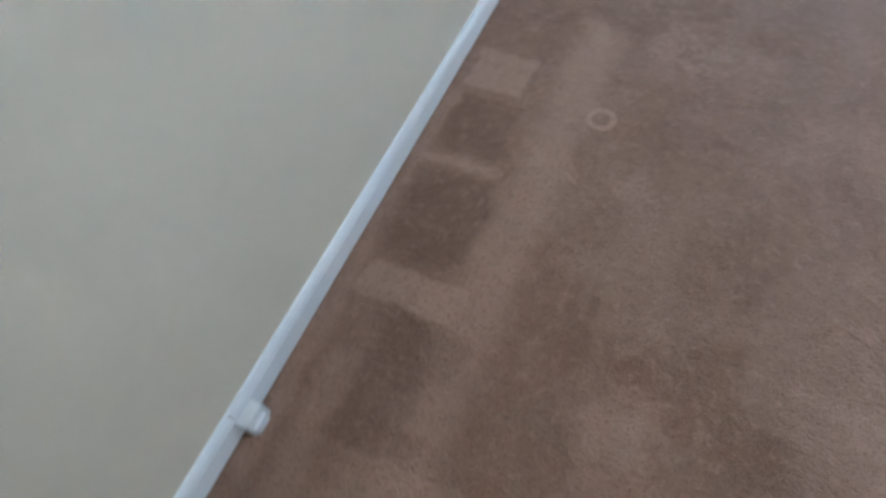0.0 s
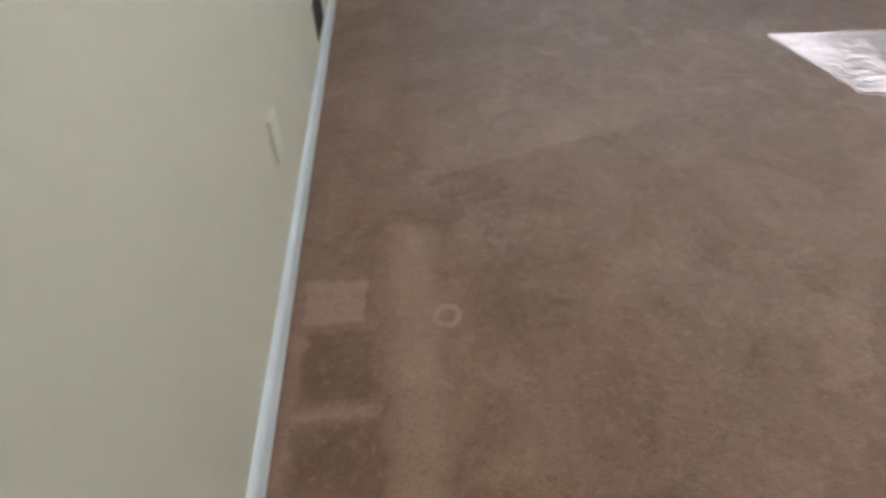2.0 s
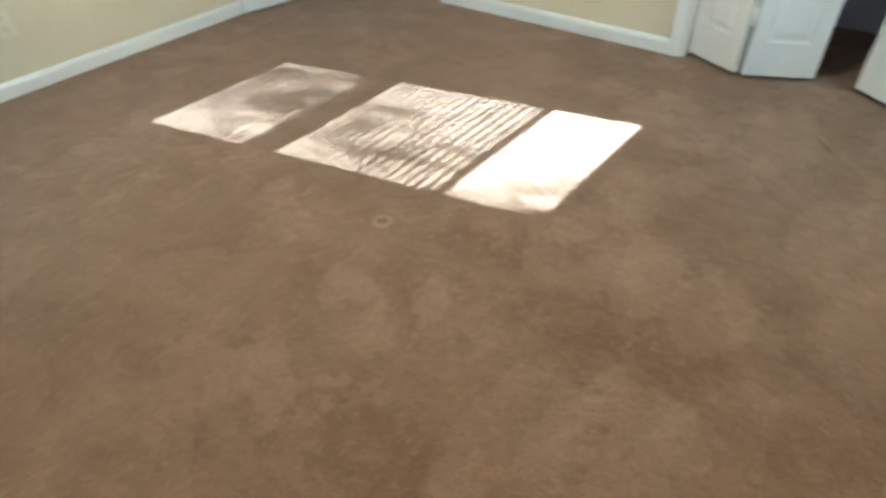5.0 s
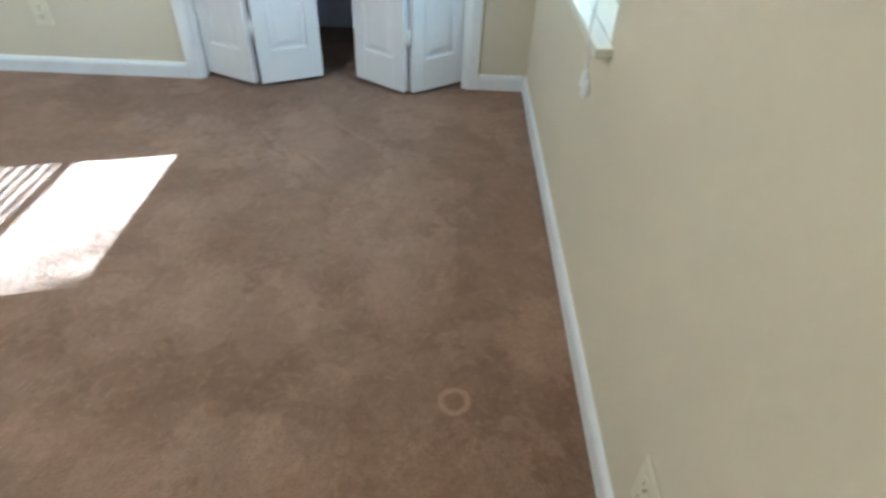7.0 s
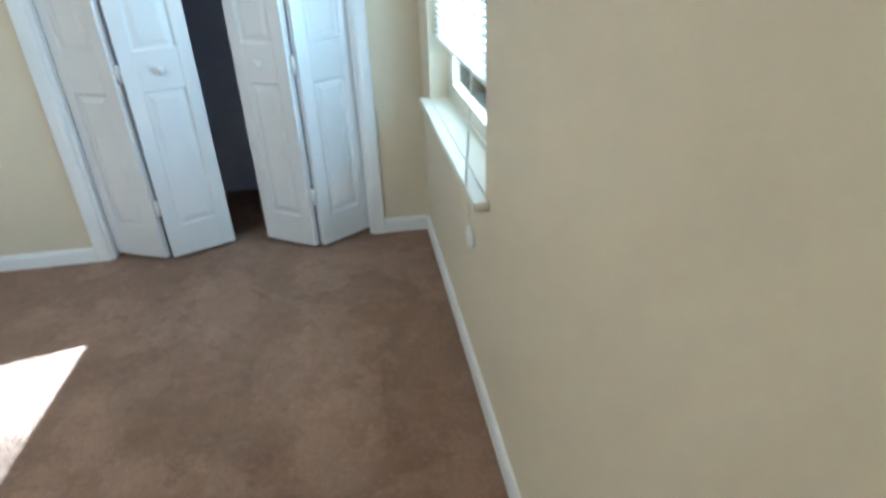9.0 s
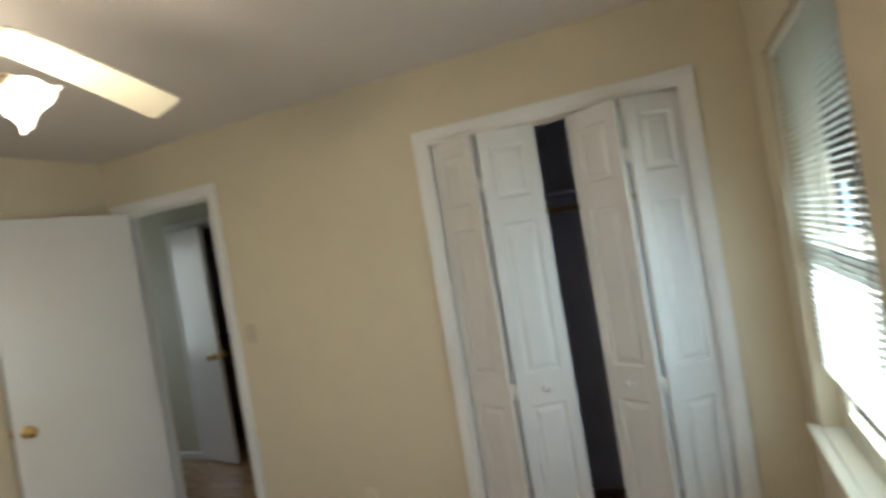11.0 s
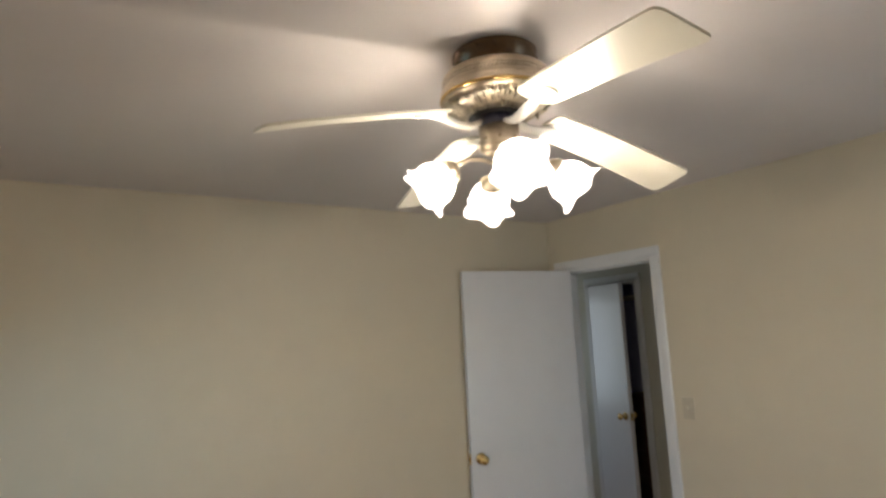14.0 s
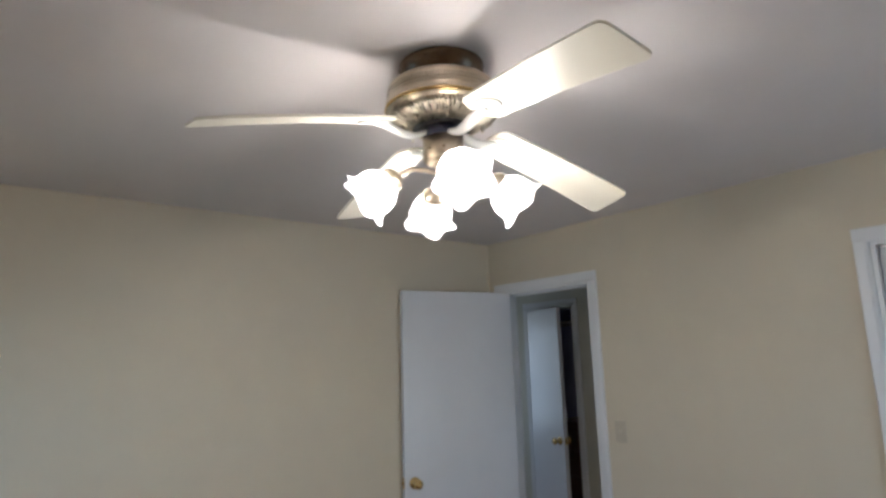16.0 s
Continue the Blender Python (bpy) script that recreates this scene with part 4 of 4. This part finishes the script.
cable = thing("coax_cable", (1.05, 3.68, 0.0), label="black coaxial cable curling out of the north wall onto the carpet", category="cable")
bm = bmesh.new()
ctrl = [(0.005, 0.008, 0.262), (0.03, -0.01, 0.235), (0.07, -0.022, 0.222), (0.14, -0.035, 0.207), (0.21, -0.05, 0.18), (0.275, -0.06, 0.135), (0.315, -0.07, 0.08), (0.32, -0.085, 0.035), (0.305, -0.105, 0.010), (0.25, -0.14, 0.004), (0.19, -0.155, 0.004), (0.135, -0.150, 0.004)]
fine = []
for k in range(len(ctrl) - 1):
    p = [Vector(ctrl[min(max(k + j, 0), len(ctrl) - 1)]) for j in (-1, 0, 1, 2)]
    for s in range(5):
        t = s / 5
        fine.append(0.5 * (2 * p[1] + (p[2] - p[0]) * t + (2 * p[0] - 5 * p[1] + 4 * p[2] - p[3]) * t * t + (3 * p[1] - p[0] - 3 * p[2] + p[3]) * t ** 3))
fine.append(Vector(ctrl[-1]))
rod(bm, fine, 0.0036, 8)
part("lead", bm, CABLE, cable)
bm = bmesh.new()
rod(bm, [(0.003, 0.009, 0.280), (0.004, 0.004, 0.262), (0.012, 0.0, 0.248)], [0.010, 0.013, 0.006], 10)
part("grommet", bm, PLATE, cable, "pale plastic wall grommet")
bm = bmesh.new()
rod(bm, [(0.137, -0.150, 0.005), (0.112, -0.149, 0.005)], 0.005, 8)
part("plug", bm, NICKEL, cable, "metal screw-on plug")

# crumb of dirt at the foot of the north wall
bm = bmesh.new()
bmesh.ops.create_icosphere(bm, subdivisions=1, radius=0.012)
bmesh.ops.scale(bm, vec=(1.8, 0.7, 0.35), verts=bm.verts)
crumb = tagged(new("debris", done("debris", bm, SLOT)), "dark flattened scrap against the north baseboard", "debris")
crumb.matrix_basis = pose(0.80, 3.665, 0.004, 0, 0, 12)

# ---------- outdoors ----------
bm = bmesh.new()
bmesh.ops.create_grid(bm, x_segments=2, y_segments=2, size=400)
g = structure("ground", bm, LAWN, "patchy dry lawn outside the house", "lawn")
g.location = (0, 0, -0.45)
bm = bmesh.new()
box(bm, (-0.9, -1.0, 2.15), (6.6, -0.16, 2.19), 0)
box(bm, (-0.9, -1.03, 2.12), (6.6, -1.0, 2.30), 0)
structure("roof_eave", bm, SOFFIT, "grey painted roof overhang above the sunlit window", "eave")
bm = bmesh.new()
box(bm, (XA - 0.16, YD - 0.165, -0.5), (6.5, YD - 0.161, 0.64))
structure("wall_outside", bm, SIDING, "pale outside siding below the window", "wall")


def tree(place, height, spread, leaves, seed, label, limb=()):
    rng = random.Random(seed)
    ob = thing("tree", place, label=label, category="tree", group="garden trees")
    bm = bmesh.new()
    rod(bm, [(0, 0, -0.1), (0.05, 0.02, height * 0.25), (-0.04, 0.05, height * 0.5), (0.06, 0, height * 0.8)], [0.17, 0.13, 0.09, 0.03], 10)
    tips = []
    for k in range(16):
        z = height * rng.uniform(0.62, 0.86)
        a = rng.uniform(0, 6.28)
        r = spread * rng.uniform(0.5, 1.0)
        end = Vector((r * math.cos(a), r * math.sin(a), z + height * rng.uniform(0.05, 0.22)))
        rod(bm, [(0, 0, z - 0.2), end * 0.5 + Vector((0, 0, z * 0.5 + 0.05)), end], [0.045, 0.012, 0.004], 6)
        tips += [end, end * 0.6 + Vector((0, 0, z * 0.4))]
    low = []
    for end, count, wide in limb:
        end = Vector(end)
        rod(bm, [(0, 0, end.z - 0.9), end * 0.5 + Vector((0, 0, end.z * 0.5 - 0.30)), end], [0.03, 0.010, 0.003], 6)
        low += [end + Vector((rng.gauss(0, wide), rng.gauss(0, wide), rng.gauss(0, wide * 0.6))) for _ in range(count)]
    part("trunk", bm, BARK, ob)
    verts, faces = [], []
    for k in range(leaves + len(low)):
        c = low[k - leaves] if k >= leaves else rng.choice(tips) + Vector((rng.gauss(0, 0.32), rng.gauss(0, 0.32), rng.gauss(0, 0.28)))
        q = Euler((rng.uniform(0, 6.28), rng.uniform(0, 6.28), rng.uniform(0, 6.28)))
        s = rng.uniform(0.05, 0.10) * (0.5 if k >= leaves else 1.0)
        n = len(verts)
        for p in ((-s, 0, 0), (0, -s * 0.45, 0.01), (s, 0, 0), (0, s * 0.45, 0.01)):
            v = Vector(p)
            v.rotate(q)
            verts.append(c + v)
        faces.append((n, n + 1, n + 2, n + 3))
    me = bpy.data.meshes.new("crown")
    me.from_pydata([tuple(v) for v in verts], [], faces)
    me.materials.append(LEAF)
    crown = new("crown", me)
    crown.parent = ob
    tagged(crown, kind="stuff")
    return ob


tree((6.7, -8.8, -0.45), 9.3, 2.2, 9000, 3, "broad leafy tree on the lawn in front of the window",
     limb=(((-1.28, 0.0, 6.66), 230, 0.32), ((-1.02, 0.2, 6.40), 60, 0.16), ((-1.58, 0.1, 6.12), 46, 0.09), ((-1.70, -0.1, 5.90), 170, 0.13)))
tree((9.5, -13.0, -0.45), 7.5, 2.4, 5200, 4, "tall leafy tree further out on the lawn")
tree((-6.5, 5.5, -0.45), 6.5, 2.2, 4200, 6, "leafy tree beyond the corner window")

# ---------- hallway planks ----------
bm = bmesh.new()
box(bm, (4.035, HALL_Y[0] - 0.1, -0.10), (6.4, 6.3, -0.012))
sub = structure("floor_hall", bm, OAK, "brown wood laminate plank flooring in the hallway", "floor")
plank_me = {}
rng = random.Random(8)


def plank_mesh(w, l):
    key = (round(w, 3), round(l, 3))
    if key not in plank_me:
        bm = bmesh.new()
        g = 0.0012
        x0, x1, y0, y1, z0, z1, c = g, w - g, g, l - g, -0.0118, -0.002, 0.0012
        lo = [bm.verts.new(p) for p in ((x0, y0, z0), (x1, y0, z0), (x1, y1, z0), (x0, y1, z0))]
        mi = [bm.verts.new(p) for p in ((x0, y0, z1 - c), (x1, y0, z1 - c), (x1, y1, z1 - c), (x0, y1, z1 - c))]
        hi = [bm.verts.new(p) for p in ((x0 + c, y0 + c, z1), (x1 - c, y0 + c, z1), (x1 - c, y1 - c, z1), (x0 + c, y1 - c, z1))]
        for a, b in ((lo, mi), (mi, hi)):
            for k in range(4):
                bm.faces.new((a[k], a[(k + 1) % 4], b[(k + 1) % 4], b[k]))
        bm.faces.new(hi)
        plank_me[key] = done("plank", bm, OAK)
    return plank_me[key]


PW = 0.125
x = 4.04
while x < 6.3 - PW:
    y = HALL_Y[0] - rng.choice((0.3, 0.6, 0.9, 0.0)) + 0.9
    while y < 6.15:
        l = min(1.2, 6.2 - y)
        l = round(max(l, 0.15), 3)
        o = new("plank", plank_mesh(PW, l))
        o.parent = sub
        o.matrix_basis = pose(x, y, 0)
        y += l
    x += PW
